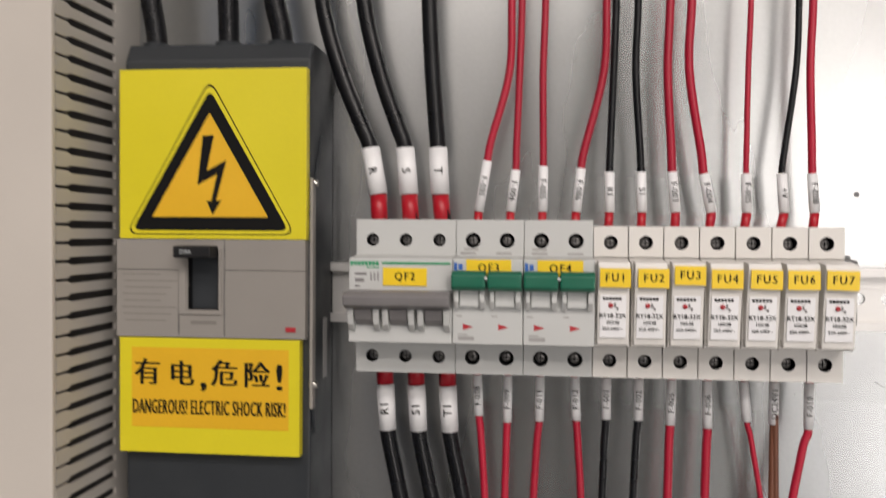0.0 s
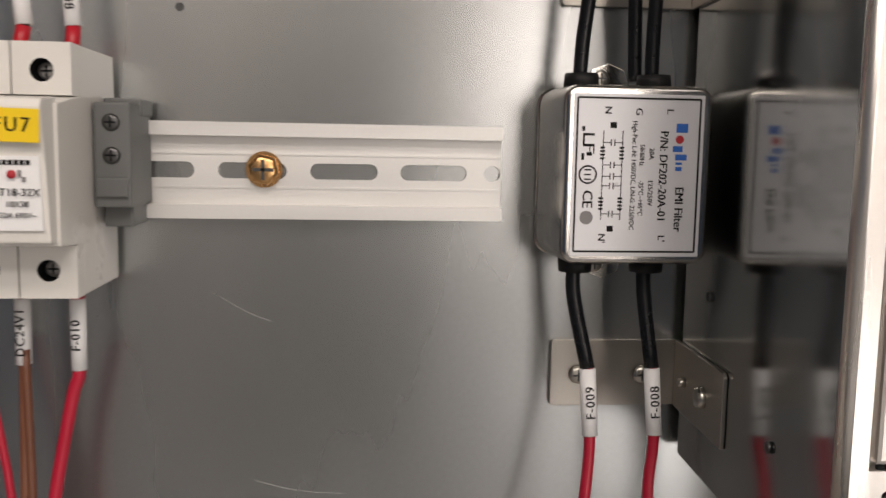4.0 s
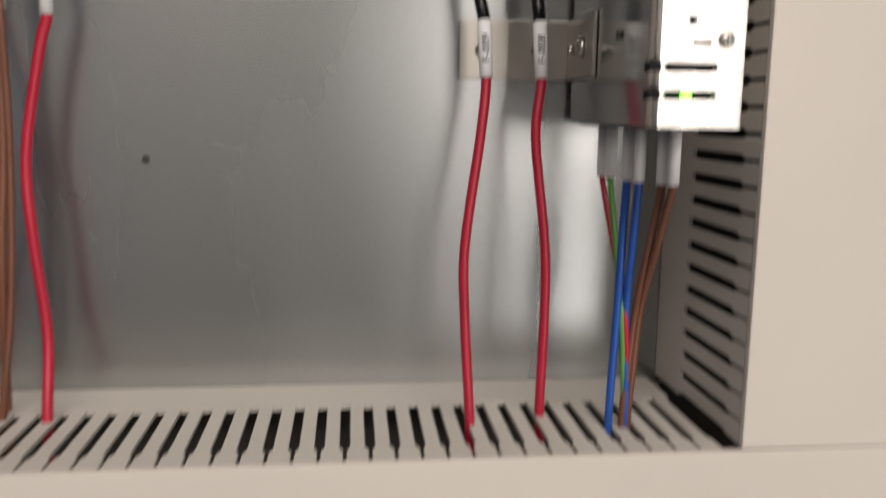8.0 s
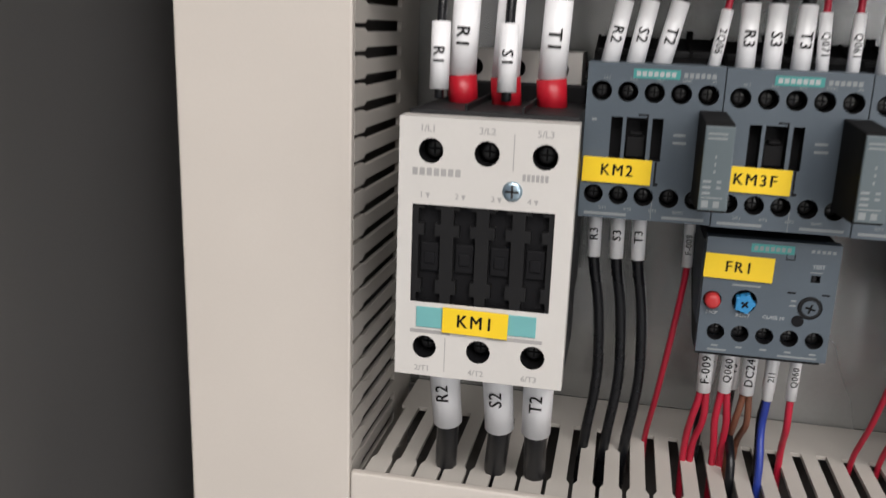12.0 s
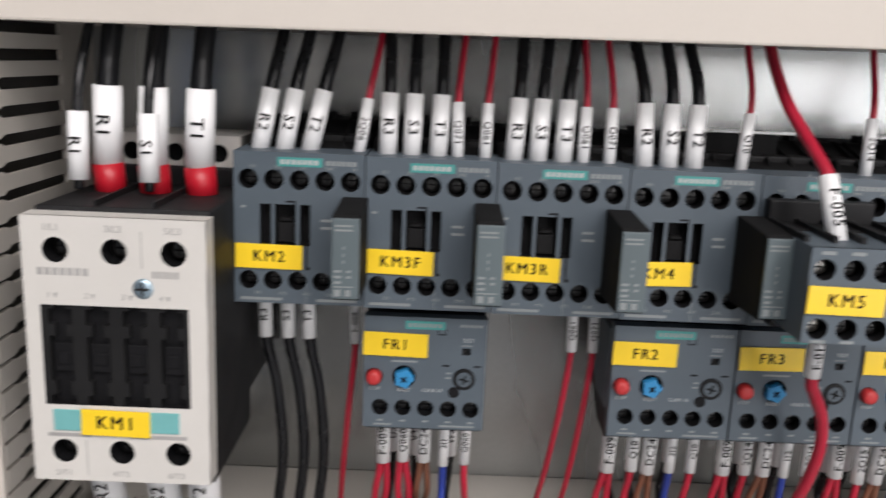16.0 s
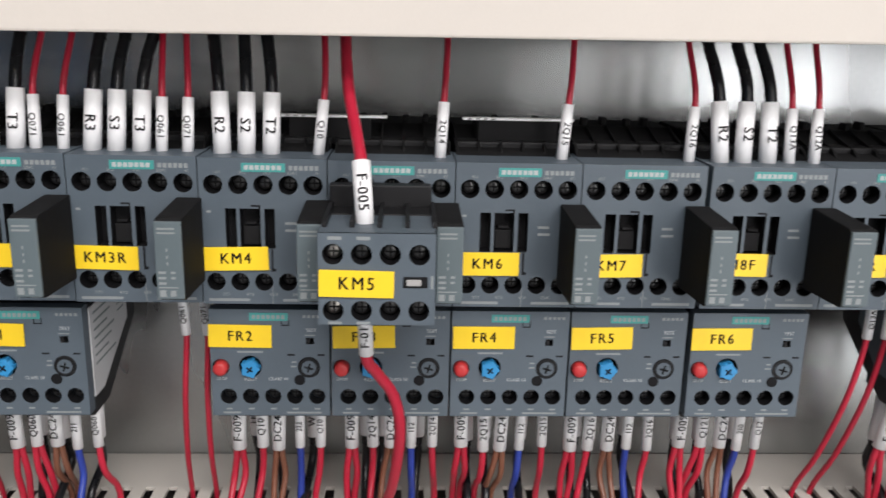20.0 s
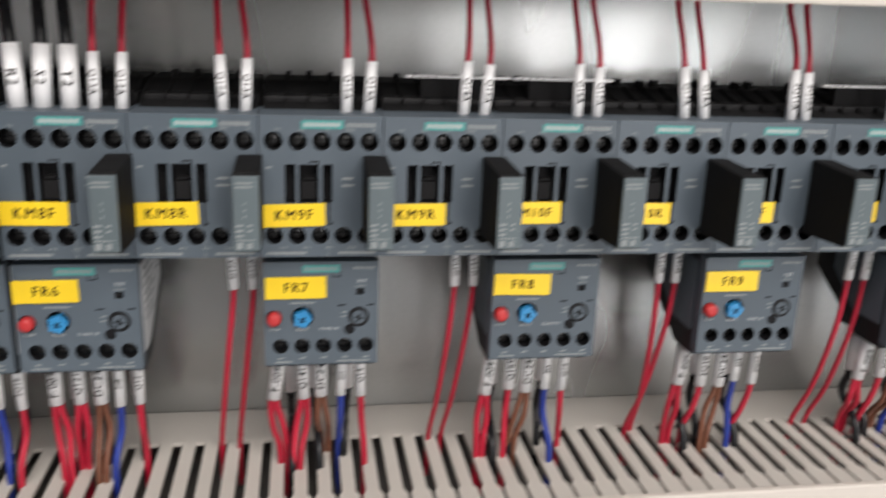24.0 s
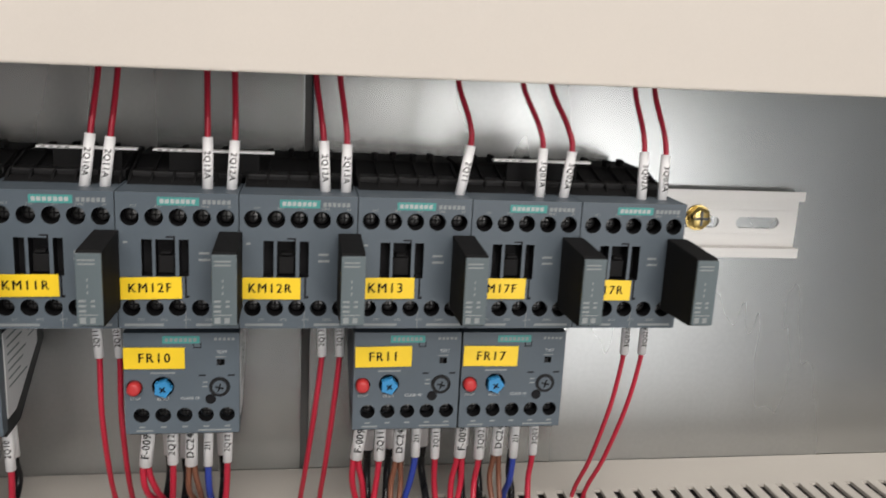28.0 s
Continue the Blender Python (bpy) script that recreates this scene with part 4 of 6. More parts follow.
def pole_body(bm, w, nose, top=0.0425, low=-0.0395, hole_r=0.0034, n=1):
    """A breaker body of n poles: shoulders with sunk screw holes above and below a raised nose."""
    p = w / n
    prism(bm, [(-0.004, low), (-0.043, low), (-0.043, -0.0225), (nose, -0.0212), (nose, 0.0222), (-0.043, 0.0240), (-0.043, top), (-0.004, top)], "x", 0.0002, w - 0.0002, 0.0005)
    pierced(bm, 0.0002, w - 0.0002, 0.0235, top, -0.050, [(p * (k + 0.5), 0.0316, hole_r) for k in range(n)], 0.0062)
    shell(bm, 0.0002, w - 0.0002, 0.0235, top, -0.050, -0.0432)
    pierced(bm, 0.0002, w - 0.0002, low, -0.0222, -0.050, [(p * (k + 0.5), -0.0307, hole_r) for k in range(n)], 0.0062)
    shell(bm, 0.0002, w - 0.0002, low, -0.0222, -0.050, -0.0432)
    return bm


def pole_screws(t, w, n):
    p = w / n
    for z in (0.0316, -0.0307):
        for k in range(n):
            bm = bmesh.new()
            screw(bm, 0, 0, 0, 0.0027, 0, 1)
            part("terminal_screw", bm, SCREW_GREY, t, at=(p * (k + 0.5), -0.0455, z), more=(DEEP,))


def three_pole_breaker(x):
    t = thing("circuit_breaker", (x, 0, RAIL_Z), "pale grey three-pole circuit breaker with a grey toggle bar", "circuit breaker", "breakers on the upper rail")
    w = 0.054
    part("housing", pole_body(bmesh.new(), w, -0.069, n=3), BREAKER, t, more=(DEEP,))
    pole_screws(t, w, 3)
    bm = bmesh.new()
    prism(bm, [(-0.066, -0.0035), (-0.066, 0.0060), (-0.080, 0.0058), (-0.083, 0.0035), (-0.082, -0.0012), (-0.076, -0.0035)], "x", -0.0004, w - 0.0004, 0.0010)
    part("toggle_bar", bm, TOGGLE, t, "dark grey toggle bar")
    for k in range(3):
        c = 0.009 + 0.018 * k
        part("toggle_drum", prism(bmesh.new(), [(-0.066, -0.0122), (-0.066, -0.003), (-0.0775, -0.0035), (-0.0745, -0.009), (-0.070, -0.0122)], "x", c - 0.0045, c + 0.0045, 0.0006), TOGGLE, t)
        for s in (-1, 1):
            part("toggle_cheek", prism(bmesh.new(), [(-0.068, -0.0150), (-0.068, -0.0022), (-0.0755, -0.0030), (-0.0765, -0.0060), (-0.0745, -0.0115), (-0.0705, -0.0150)], "x", c + s * 0.0066 - 0.0016, c + s * 0.0066 + 0.0016, 0.0006), BREAKER, t)
    part("colour_line", box(bmesh.new(), 0.0175, 0.0530, -0.0693, -0.0688, 0.0192, 0.0203), LOGO_GREEN, t, "green line over the label")
    part("logo", bars([(0.001 + 0.0019 * k, 0.0025 + 0.0019 * k, 0.0195, 0.0022) for k in range(8)] + [(0.0095, 0.0160, 0.0174, 0.0006)], -0.069), LOGO_GREEN, t)
    part("print", bars([(0.0034, 0.0095, 0.0141, 0.0013), (0.0034, 0.0082, 0.0109, 0.0018), (0.0034, 0.0060, 0.0078, 0.0009)] + [(0.0115 + 0.0018 * k, 0.0122 + 0.0018 * k, 0.0128, 0.0042) for k in range(3)], -0.069, 0.00006), TOGGLE, t)
    yellow_tag(t, "QF2", 0.0295, 0.0128, -0.0694, 0.0228, 0.0092, 0.5, 0.0058)


def two_pole_breaker(x, text, label):
    t = thing("circuit_breaker", (x, 0, RAIL_Z), label, "circuit breaker", "breakers on the upper rail")
    w = 0.036
    part("housing", pole_body(bmesh.new(), w, -0.069, n=2, hole_r=0.0040), BREAKER, t, more=(DEEP,))
    pole_screws(t, w, 2)
    for k in range(2):
        x0 = 0.018 * k
        bm = bmesh.new()
        prism(bm, [(-0.066, 0.0063), (-0.066, 0.0164), (-0.077, 0.0164), (-0.0795, 0.0148), (-0.0795, 0.0085), (-0.077, 0.0066)], "x", x0 + 0.0003, x0 + 0.0174, 0.0010)
        part("toggle", bm, GREEN, t, "dark green toggle")
        part("toggle_guard", prism(bmesh.new(), [(-0.068, -0.0030), (-0.068, 0.0120), (-0.0735, 0.0115), (-0.0745, 0.0010), (-0.0715, -0.0030)], "x", x0 + 0.0142, x0 + 0.0168, 0.0005), BREAKER, t)
        part("toggle_guard", prism(bmesh.new(), [(-0.068, -0.0030), (-0.068, 0.0120), (-0.0735, 0.0115), (-0.0745, 0.0010), (-0.0715, -0.0030)], "x", x0 + 0.0014, x0 + 0.0036, 0.0005), BREAKER, t)
        part("toggle_slide", box(bmesh.new(), x0 + 0.0040, x0 + 0.0138, -0.0722, -0.068, -0.0018, 0.0064, 0.0005), BREAKER, t)
        part("arrow_mark", prism(bmesh.new(), [(x0 + 0.0055, -0.0140), (x0 + 0.0110, -0.0123), (x0 + 0.0055, -0.0108)], "y", -0.06905, -0.0688), LOGO_RED, t, "small red printed arrow")
        part("print", bars([(x0 + 0.002, x0 + 0.0050, -0.0068, 0.0008), (x0 + 0.0042, x0 + 0.012, 0.0282 - 0.003, 0.0012)] + ([(0.003, 0.0112, -0.0182, 0.0020), (0.003, 0.0078, -0.0163, 0.0008)] if k == 0 else []), -0.069, 0.00006), FAINT, t)
    part("print", bars([(0.0042, 0.0118, 0.0269, 0.0013)], -0.050, 0.00006), FAINT, t)
    part("logo", bars([(0.0008, 0.0024, 0.0182, 0.0042), (0.0030, 0.0052, 0.0182, 0.0030)], -0.069), LOGO_BLUE, t)
    yellow_tag(t, text, 0.0185, 0.0177, -0.0694, 0.0228, 0.0086, 0.0, 0.0060)
    part("rivet", rod(bmesh.new(), (0.0176, -0.070, 0.0130), (0.0176, -0.0800, 0.0130), 0.0009, dome=0.0003), BREAKER, t)


three_pole_breaker(0.0666)
two_pole_breaker(0.1206, "QF3", "pale grey two-pole breaker with green toggles")
two_pole_breaker(0.1566, "QF4", "pale grey two-pole breaker with green toggles")


def make_fuse():
    t = thing("fuse_holder", (0, 0, 0), "white plastic fuse holder with a hinged printed flap", "fuse holder", "fuse holders on the upper rail")
    w = 0.0178
    bm = bmesh.new()
    prism(bm, [(-0.004, -0.0395), (-0.043, -0.0395), (-0.043, -0.0232), (-0.064, -0.0215), (-0.064, 0.0205), (-0.043, 0.0240), (-0.043, 0.0395), (-0.004, 0.0395)], "x", 0.0002, w - 0.0002, 0.0005)
    pierced(bm, 0.0002, w - 0.0002, 0.0235, 0.0395, -0.050, [(w / 2, 0.0310, 0.0036)], 0.0062)
    shell(bm, 0.0002, w - 0.0002, 0.0235, 0.0395, -0.050, -0.0432)
    pierced(bm, 0.0002, w - 0.0002, -0.0395, -0.0228, -0.050, [(w / 2, -0.0307, 0.0035)], 0.0062)
    shell(bm, 0.0002, w - 0.0002, -0.0395, -0.0228, -0.050, -0.0432)
    part("housing", bm, FUSE, t, more=(DEEP,))
    bm = bmesh.new()
    prism(bm, [(-0.062, -0.0205), (-0.062, 0.0225), (-0.0735, 0.0215), (-0.0745, 0.0190), (-0.0715, 0.0030), (-0.0690, -0.0200)], "x", 0.0010, w - 0.0012, 0.0006)
    flap = part("flap", bm, FUSE, t, "hinged white flap")
    bm = bmesh.new()
    prism(bm, [(-0.0718, 0.0052), (-0.0718, 0.0048), (-0.0694, -0.0162), (-0.0704, -0.0162), (-0.0723, 0.0052)], "x", 0.0022, w - 0.0028)
    part("printed_plate", bm, SLEEVE, flap, "white printed rating plate")
    part("print", bars([(0.0034 + 0.0016 * k, 0.0046 + 0.0016 * k, 0.0034, 0.0014) for k in range(6)], -0.0723), INK, flap)
    part("print", bars([(0.0090, 0.0100, 0.0002, 0.0020), (0.0102, 0.0112, -0.0014, 0.0014)], -0.0721), TOGGLE, flap)
    rows = [("RT18-32X", -0.0052, 0.0031), ("10X38", -0.0086, 0.0024), ("32A 690V~", -0.0118, 0.0022)]
    for text, z, size in rows:
        part("lettering", lettering(text, size, INK, bold=0.02), INK, flap, at=pose(0.0084, -0.0718 + (0.0052 - z) * 0.114 - 0.0013, z, -6.5))
    lamp = rod(bmesh.new(), (0.0074, -0.068, 0.0000), (0.0074, -0.0727, 0.0000), 0.0012, dome=0.0004, sides=12)
    part("indicator_lamp", lamp, LOGO_RED, flap, "small red indicator lamp")
    for z in (0.0310, -0.0307):
        bm = bmesh.new()
        screw(bm, 0, 0, 0, 0.0028, 0, 1)
        part("terminal_screw", bm, SCREW_GREY, t, at=(w / 2, -0.0455, z), more=(DEEP,))
    return t


fuse = make_fuse()
rng = random.Random(11)
fuses = [fuse] + [copy_thing(fuse, pose(0, 0, 0)) for _ in range(6)]
for k, f in enumerate(fuses):
    f.location = (0.1926 + 0.018 * k, 0, RAIL_Z)
for k, f in enumerate(fuses):
    yellow_tag(f, "FU%d" % (k + 1), 0.0094 + rng.uniform(-0.0006, 0.0006), 0.0138 + (0.0016 if k == 2 else 0), -0.0748, 0.0150, 0.0094, rng.uniform(-1.5, 2.0), 0.0058)

clamp = thing("end_clamp", (0.319, 0, RAIL_Z), "grey plastic end clamp with screws on the rail", "end clamp")
bm = bmesh.new()
box(bm, 0, 0.0118, -0.033, -0.004, -0.012, 0.0225, 0.0008)
box(bm, 0.001, 0.0105, -0.026, -0.004, -0.019, -0.011, 0.0008)
box(bm, -0.0002, 0.0125, -0.020, -0.004, 0.0185, 0.0245, 0.0008)
part("body", bm, CLAMP, clamp)
for z in (0.0160, 0.0052):
    part("screw_head", screw(bmesh.new(), 0, 0, 0, 0.0030, 0, 1), SCREW_DARK, clamp, at=(0.0058, -0.0336, z), more=(DEEP,))
bm = bmesh.new()
box(bm, 0.0008, 0.0110, -0.0345, -0.030, -0.0085, -0.0022, 0.0005)
part("latch", bm, CLAMP, clamp)


# ---------------------------------------------------------------- moulded-case breaker with warning signs
def case_breaker():
    base = (-0.0640, 0, 1.200)
    t = thing("moulded_case_breaker", base, "large charcoal moulded-case breaker with yellow warning signs", "circuit breaker")
    y, w = -0.0565, 0.1045
    z = lambda v: v - 1.200
    bm = bmesh.new()
    prism(bm, [(-0.001, 0), (-0.050, 0), (-0.050, z(1.343)), (-0.0515, z(1.345)), (-0.0515, z(1.494)), (-0.046, z(1.504)), (-0.001, z(1.504))], "x", 0.001, w + 0.001, 0.0012)
    part("housing", bm, MCCB_DARK, t)
    bm = bmesh.new()
    pierced(bm, -0.001, w, z(1.3435), z(1.3965), y - 0.001, [(0.0395, 0.0565, z(1.3585), z(1.3910))], 0.012)
    shell(bm, -0.001, w, z(1.3435), z(1.3965), y - 0.001, -0.045)
    part("escutcheon", bm, MCCB_GREY, t, "warm grey front plate round the handle", more=(DEEP,))
    bm = bmesh.new()
    box(bm, 0.0345, 0.0585, y - 0.0022, y - 0.0008, z(1.3560), z(1.3582), 0.0003)
    box(bm, 0.0345, 0.0388, y - 0.0022, y - 0.0008, z(1.3582), z(1.3915), 0.0003)
    box(bm, 0.0570, 0.0585, y - 0.0022, y - 0.0008, z(1.3582), z(1.3915), 0.0003)
    part("handle_frame", bm, MCCB_GREY, t)
    bm = bmesh.new()
    box(bm, 0.0355, 0.0562, y - 0.012, y + 0.006, z(1.3868), z(1.3932), 0.0010)
    handle = part("handle", bm, BLACK, t, "black breaker handle in the upper position")
    part("lettering", lettering("250A", 0.0030, LEGEND, bold=0.03), LEGEND, handle, at=(0.0425, y - 0.01215, z(1.3900)))
    part("seam", bars([(-0.001, 0.0335, z(1.3800), 0.0004), (0.0600, w, z(1.3800), 0.0004), (0.034, 0.0345, z(1.3630), 0.036), (0.0597, 0.0601, z(1.3700), 0.052)], y - 0.001), MCCB_DARK, t)
    part("print", bars([(0.002 + (k * 7 % 5) * 0.0004, 0.024 + (k * 3 % 4) * 0.003, z(1.3775) - k * 0.0036, 0.0006) for k in range(8)] + [(0.041, 0.0555, z(1.3515), 0.0020)], y - 0.001, 0.00006), MCCB_LINE, t)
    part("trip_button", box(bmesh.new(), 0.0938, 0.0995, y - 0.0016, y, z(1.3472), z(1.3498), 0.0003), LOGO_RED, t, "small red trip button")
    # right flank: stepped side plates, label and screws
    part("flank_plate", prism(bmesh.new(), [(-0.044, z(1.29)), (-0.050, z(1.31)), (-0.050, z(1.42)), (-0.030, z(1.455)), (-0.012, z(1.455)), (-0.012, z(1.31)), (-0.03, z(1.29))], "x", w + 0.001, w + 0.0024, 0.0006), MCCB_DARK, t)
    part("flank_edge", box(bmesh.new(), w + 0.001, w + 0.0028, -0.0525, -0.046, z(1.305), z(1.43), 0.0006), MCCB_GREY, t, "warm grey side edge")
    part("flank_label", box(bmesh.new(), w + 0.0024, w + 0.0027, -0.028, -0.020, z(1.318), z(1.352)), FAINT, t, "small pale side label")
    for zz in (1.4275, 1.3180):
        part("cover_screw", rod(bmesh.new(), (w + 0.0005, -0.0500, z(zz)), (w + 0.0046, -0.0500, z(zz)), 0.0020, dome=0.0006), SCREW, t, "bright cover screw")
    # upper sign
    sign = part("warning_sign", box(bmesh.new(), 0.0004, w + 0.0004, y - 0.0006, y + 0.006, z(1.3968), z(1.4885), 0.0003), SIGN, t, "yellow electric shock warning sign")
    cx, z0 = 0.0515, z(1.4020)

    def triangle(half, low, high, bend, depth, name, material, label=""):
        pts = []
        corners = [(cx - half, low), (cx + half, low), (cx, high)]
        for i, c in enumerate(corners):
            c, a, b = Vector(c), Vector(corners[i - 1]), Vector(corners[(i + 1) % 3])
            u, v = (a - c).normalized() * bend, (b - c).normalized() * bend
            for k in range(7):
                s = k / 6
                pts.append(tuple((1 - s) ** 2 * (c + u) + 2 * s * (1 - s) * c + s * s * (c + v)))
        part(name, prism(bmesh.new(), pts, "y", y - 0.0006 - depth, y - 0.0004), material, sign, label)

    triangle(0.0476, z0 - 0.0030, z(1.4834), 0.0075, 0.00006, "rim_line", INK, "thin black rim line")
    triangle(0.0467, z0 - 0.0024, z(1.4820), 0.0073, 0.00012, "rim_field", SIGN)
    triangle(0.0438, z0 - 0.0006, z(1.4774), 0.0050, 0.00018, "black_triangle", INK, "thick black triangle")
    triangle(0.0325, z0 + 0.0066, z(1.4648), 0.0002, 0.00024, "amber_field", SIGN_WARM, "amber field in the triangle")
    flash = [(-0.0045, 0.0555), (0.0018, 0.0560), (-0.0022, 0.0368), (0.0088, 0.0425), (0.0030, 0.0205), (0.0062, 0.0212), (0.0010, 0.0130), (-0.0022, 0.0205), (0.0002, 0.0205), (0.0036, 0.0352), (-0.0075, 0.0290)]
    part("lightning_bolt", prism(bmesh.new(), [(cx + a + 0.0006, z0 - 0.0052 + b) for a, b in flash], "y", y - 0.00090, y - 0.0007), INK, sign, "black lightning arrow")
    # lower sign
    sign2 = part("warning_sign", box(bmesh.new(), 0.0004, w - 0.0030, y - 0.0006, y + 0.006, z(1.2800), z(1.3428), 0.0003), SIGN, t, "yellow danger sign with black writing")
    part("amber_field", box(bmesh.new(), 0.0075, w - 0.0090, y - 0.0008, y, z(1.2940), z(1.3375)), SIGN_WARM, sign2)
    for text, tx, tz, size in (("有", 0.0165, 1.3245, 0.0152), ("电", 0.0358, 1.3240, 0.0148), (",", 0.0482, 1.3238, 0.020), ("危", 0.0600, 1.3245, 0.0152), ("险", 0.0778, 1.3240, 0.0150), ("!", 0.0905, 1.3232, 0.020)):
        part("lettering", lettering(text, size, INK, bold=0.030), INK, sign2, at=(tx, y - 0.00092, z(tz) - 0.0014))
    part("lettering", lettering("DANGEROUS! ELECTRIC SHOCK RISK!", 0.0112, INK, 0.42, 0.022, 1.08), INK, sign2, at=(0.0510, y - 0.00092, z(1.3048)))
    for k, x in enumerate((0.0110, 0.0535, 0.0840)):
        part("terminal_shroud", rod(bmesh.new(), (x, -0.034, z(1.500)), (x, -0.034, z(1.507)), 0.0085, 0.0075, 14), MCCB_DARK, t)


case_breaker()


# ---------------------------------------------------------------- line filter, brackets and power supply
def ring(x, z, outer, inner, y, sides=28):
    """A flat printed ring that faces -y."""
    bm = bmesh.new()
    loops = [[bm.verts.new((x + r * math.cos(k * math.tau / sides), y - 0.0001, z + r * math.sin(k * math.tau / sides))) for k in range(sides)] for r in (outer, inner)]
    for k in range(sides):
        j = (k + 1) % sides
        bm.faces.new((loops[0][k], loops[1][k], loops[1][j], loops[0][j]))
    return bm


def line_filter():
    base = (0.4993, 0, 1.3668)
    t = thing("line_filter", base, "nickel-plated metal-cased line filter with a printed silver label", "line filter")
    y = -0.0415
    part("base_flange", loft(bmesh.new(), [rounded(0.0268, 0.0312, 0.006, -0.0005), rounded(0.0268, 0.0312, 0.006, -0.0030), rounded(0.0250, 0.0300, 0.006, -0.0030)]), CAN, t)
    part("can", loft(bmesh.new(), [rounded(0.0264, 0.0309, 0.0062, -0.0030), rounded(0.0256, 0.0303, 0.0050, y + 0.0030), rounded(0.0253, 0.0300, 0.0046, y + 0.0012), rounded(0.0246, 0.0294, 0.0040, y + 0.0003), rounded(0.0236, 0.0284, 0.0034, y)]), CAN, t, "rounded nickel-plated can")
    for s in (1, -1):
        ear = part("mounting_ear", prism(bmesh.new(), [(-0.009, s * 0.0300), (0.009, s * 0.0300), (0.0065, s * 0.0385), (0, s * 0.041), (-0.0065, s * 0.0385)], "y", -0.0018, -0.0005, 0.0003), CAN, t)
        part("ear_screw", screw(bmesh.new(), -0.003, -0.003, s * 0.0352, 0.0034, 0, 1), SCREW, ear, "bright cross-head screw", more=(SCREW_DARK,))
        for x in (-0.0165, 0.0095):
            part("gland", rod(bmesh.new(), (x, -0.026, s * 0.0303), (x, -0.026, s * 0.0348), 0.0062, 0.0058, 18), BLACK, t, "black rubber gland")
    lab = part("rating_label", box(bmesh.new(), -0.0226, 0.0224, y - 0.0003, y + 0.001, -0.0275, 0.0272, 0.0002), PAPER, t, "silver rating label with black print")
    bm = bmesh.new()
    x0, x1, z0, z1, q = -0.0213, 0.0209, -0.0258, 0.0258, 0.00032
    for a in ((x0, x1, z0 - q, z0 + q), (x0, x1, z1 - q, z1 + q), (x0 - q, x0 + q, z0, z1), (x1 - q, x1 + q, z0, z1)):
        box(bm, a[0], a[1], y - 0.00042, y, a[2], a[3])
    part("border", bm, INK, lab)
    turn = pose(0, 0, 0, 0, 90, 0)

    def line(text, x, z, size, long=0.0):
        me = lettering(text, size, INK, 1.0, 0.026)
        width = max(v.co.x for v in me.vertices) - min(v.co.x for v in me.vertices)
        part("lettering", me, INK, lab, at=pose(x, y - 0.00042, z) @ turn @ Matrix.Diagonal((long / width if long else 1.0, 1, 1, 1)))

    line("EMI Filter", 0.0146, -0.0112, 0.0042, 0.0152)
    line("P/N: DF202-20A-01", 0.0086, -0.0002, 0.0040, 0.0300)
    line("20A", 0.0045, 0.0075, 0.0024, 0.0040)
    line("125/250V", 0.0045, -0.0057, 0.0024, 0.0085)
    line("50/60Hz", 0.0012, 0.0070, 0.0023, 0.0072)
    line("-25℃~+85℃", 0.0012, -0.0075, 0.0023, 0.0120)
    line("High-Pot: L-N: 1450VDC, L/N-G: 2250VDC", -0.0016, 0.0, 0.0024, 0.0366)
    for text, x, z in (("N", -0.0110, 0.0217), ("G", -0.0004, 0.0214), ("L", 0.0103, 0.0217), ("N'", -0.0118, -0.0213), ("L'", 0.0090, -0.0212)):
        line(text, x, z, 0.0034)
    # the maker's mark as plain shapes
    part("logo", bars([(0.0128, 0.0168, 0.0162, 0.0030), (0.0118, 0.0152, 0.0092, 0.0020), (0.0128, 0.0168, 0.0064, 0.0020), (0.0130, 0.0152, 0.0043, 0.0008), (0.0130, 0.0152, 0.0025, 0.0014)], y - 0.0003), LOGO_BLUE, lab)
    part("logo_dot", rod(bmesh.new(), (0.0141, y, 0.0124), (0.0141, y - 0.0005, 0.0124), 0.0014), LOGO_RED, lab)
    marks = []
    for x in (-0.0122, -0.0056):
        marks += [(x - 0.00016, x + 0.00016, 0.0, 0.0300)]
        for zz in (0.0075, -0.0095):
            marks += [(x - 0.0010, x + 0.0006, zz + d, 0.0007) for d in (-0.0018, -0.0006, 0.0006, 0.0018)]
    for zz in (0.0110, 0.0035, -0.0003, -0.0035, -0.0130):
        marks += [(-0.0122, -0.0096, zz, 0.0003), (-0.0082, -0.0056, zz, 0.0003), (-0.0097, -0.0093, zz, 0.0022), (-0.0085, -0.0081, zz, 0.0022)]
    marks += [(-0.0100, -0.0078, zz, 0.0020) for zz in (0.0168, -0.0180)]
    part("circuit_diagram", bars(marks, y - 0.0003), INK, lab, "printed circuit diagram")
    part("approval_mark", bars([(-0.0192, -0.0152, 0.0136, 0.0008), (-0.0192, -0.0186, 0.0115, 0.0036), (-0.0192, -0.0152, 0.0100, 0.0009), (-0.0170, -0.0166, 0.0090, 0.0026), (-0.0156, -0.0152, 0.0086, 0.0030), (-0.0178, -0.0160, 0.0071, 0.0012), (-0.0196, -0.0186, 0.0155, 0.0016), (-0.0196, -0.0186, 0.0062, 0.0022)], y - 0.0003), INK, lab)
    part("approval_ring", ring(-0.0172, 0.0002, 0.0032, 0.0026, y - 0.0003), INK, lab)
    part("approval_bar", bars([(-0.0184, -0.0160, 0.0018, 0.0005), (-0.0184, -0.0160, 0.0002, 0.0005), (-0.0184, -0.0160, -0.0014, 0.0005)], y - 0.0003), INK, lab)
    line("CE", -0.0172, -0.0080, 0.0050)
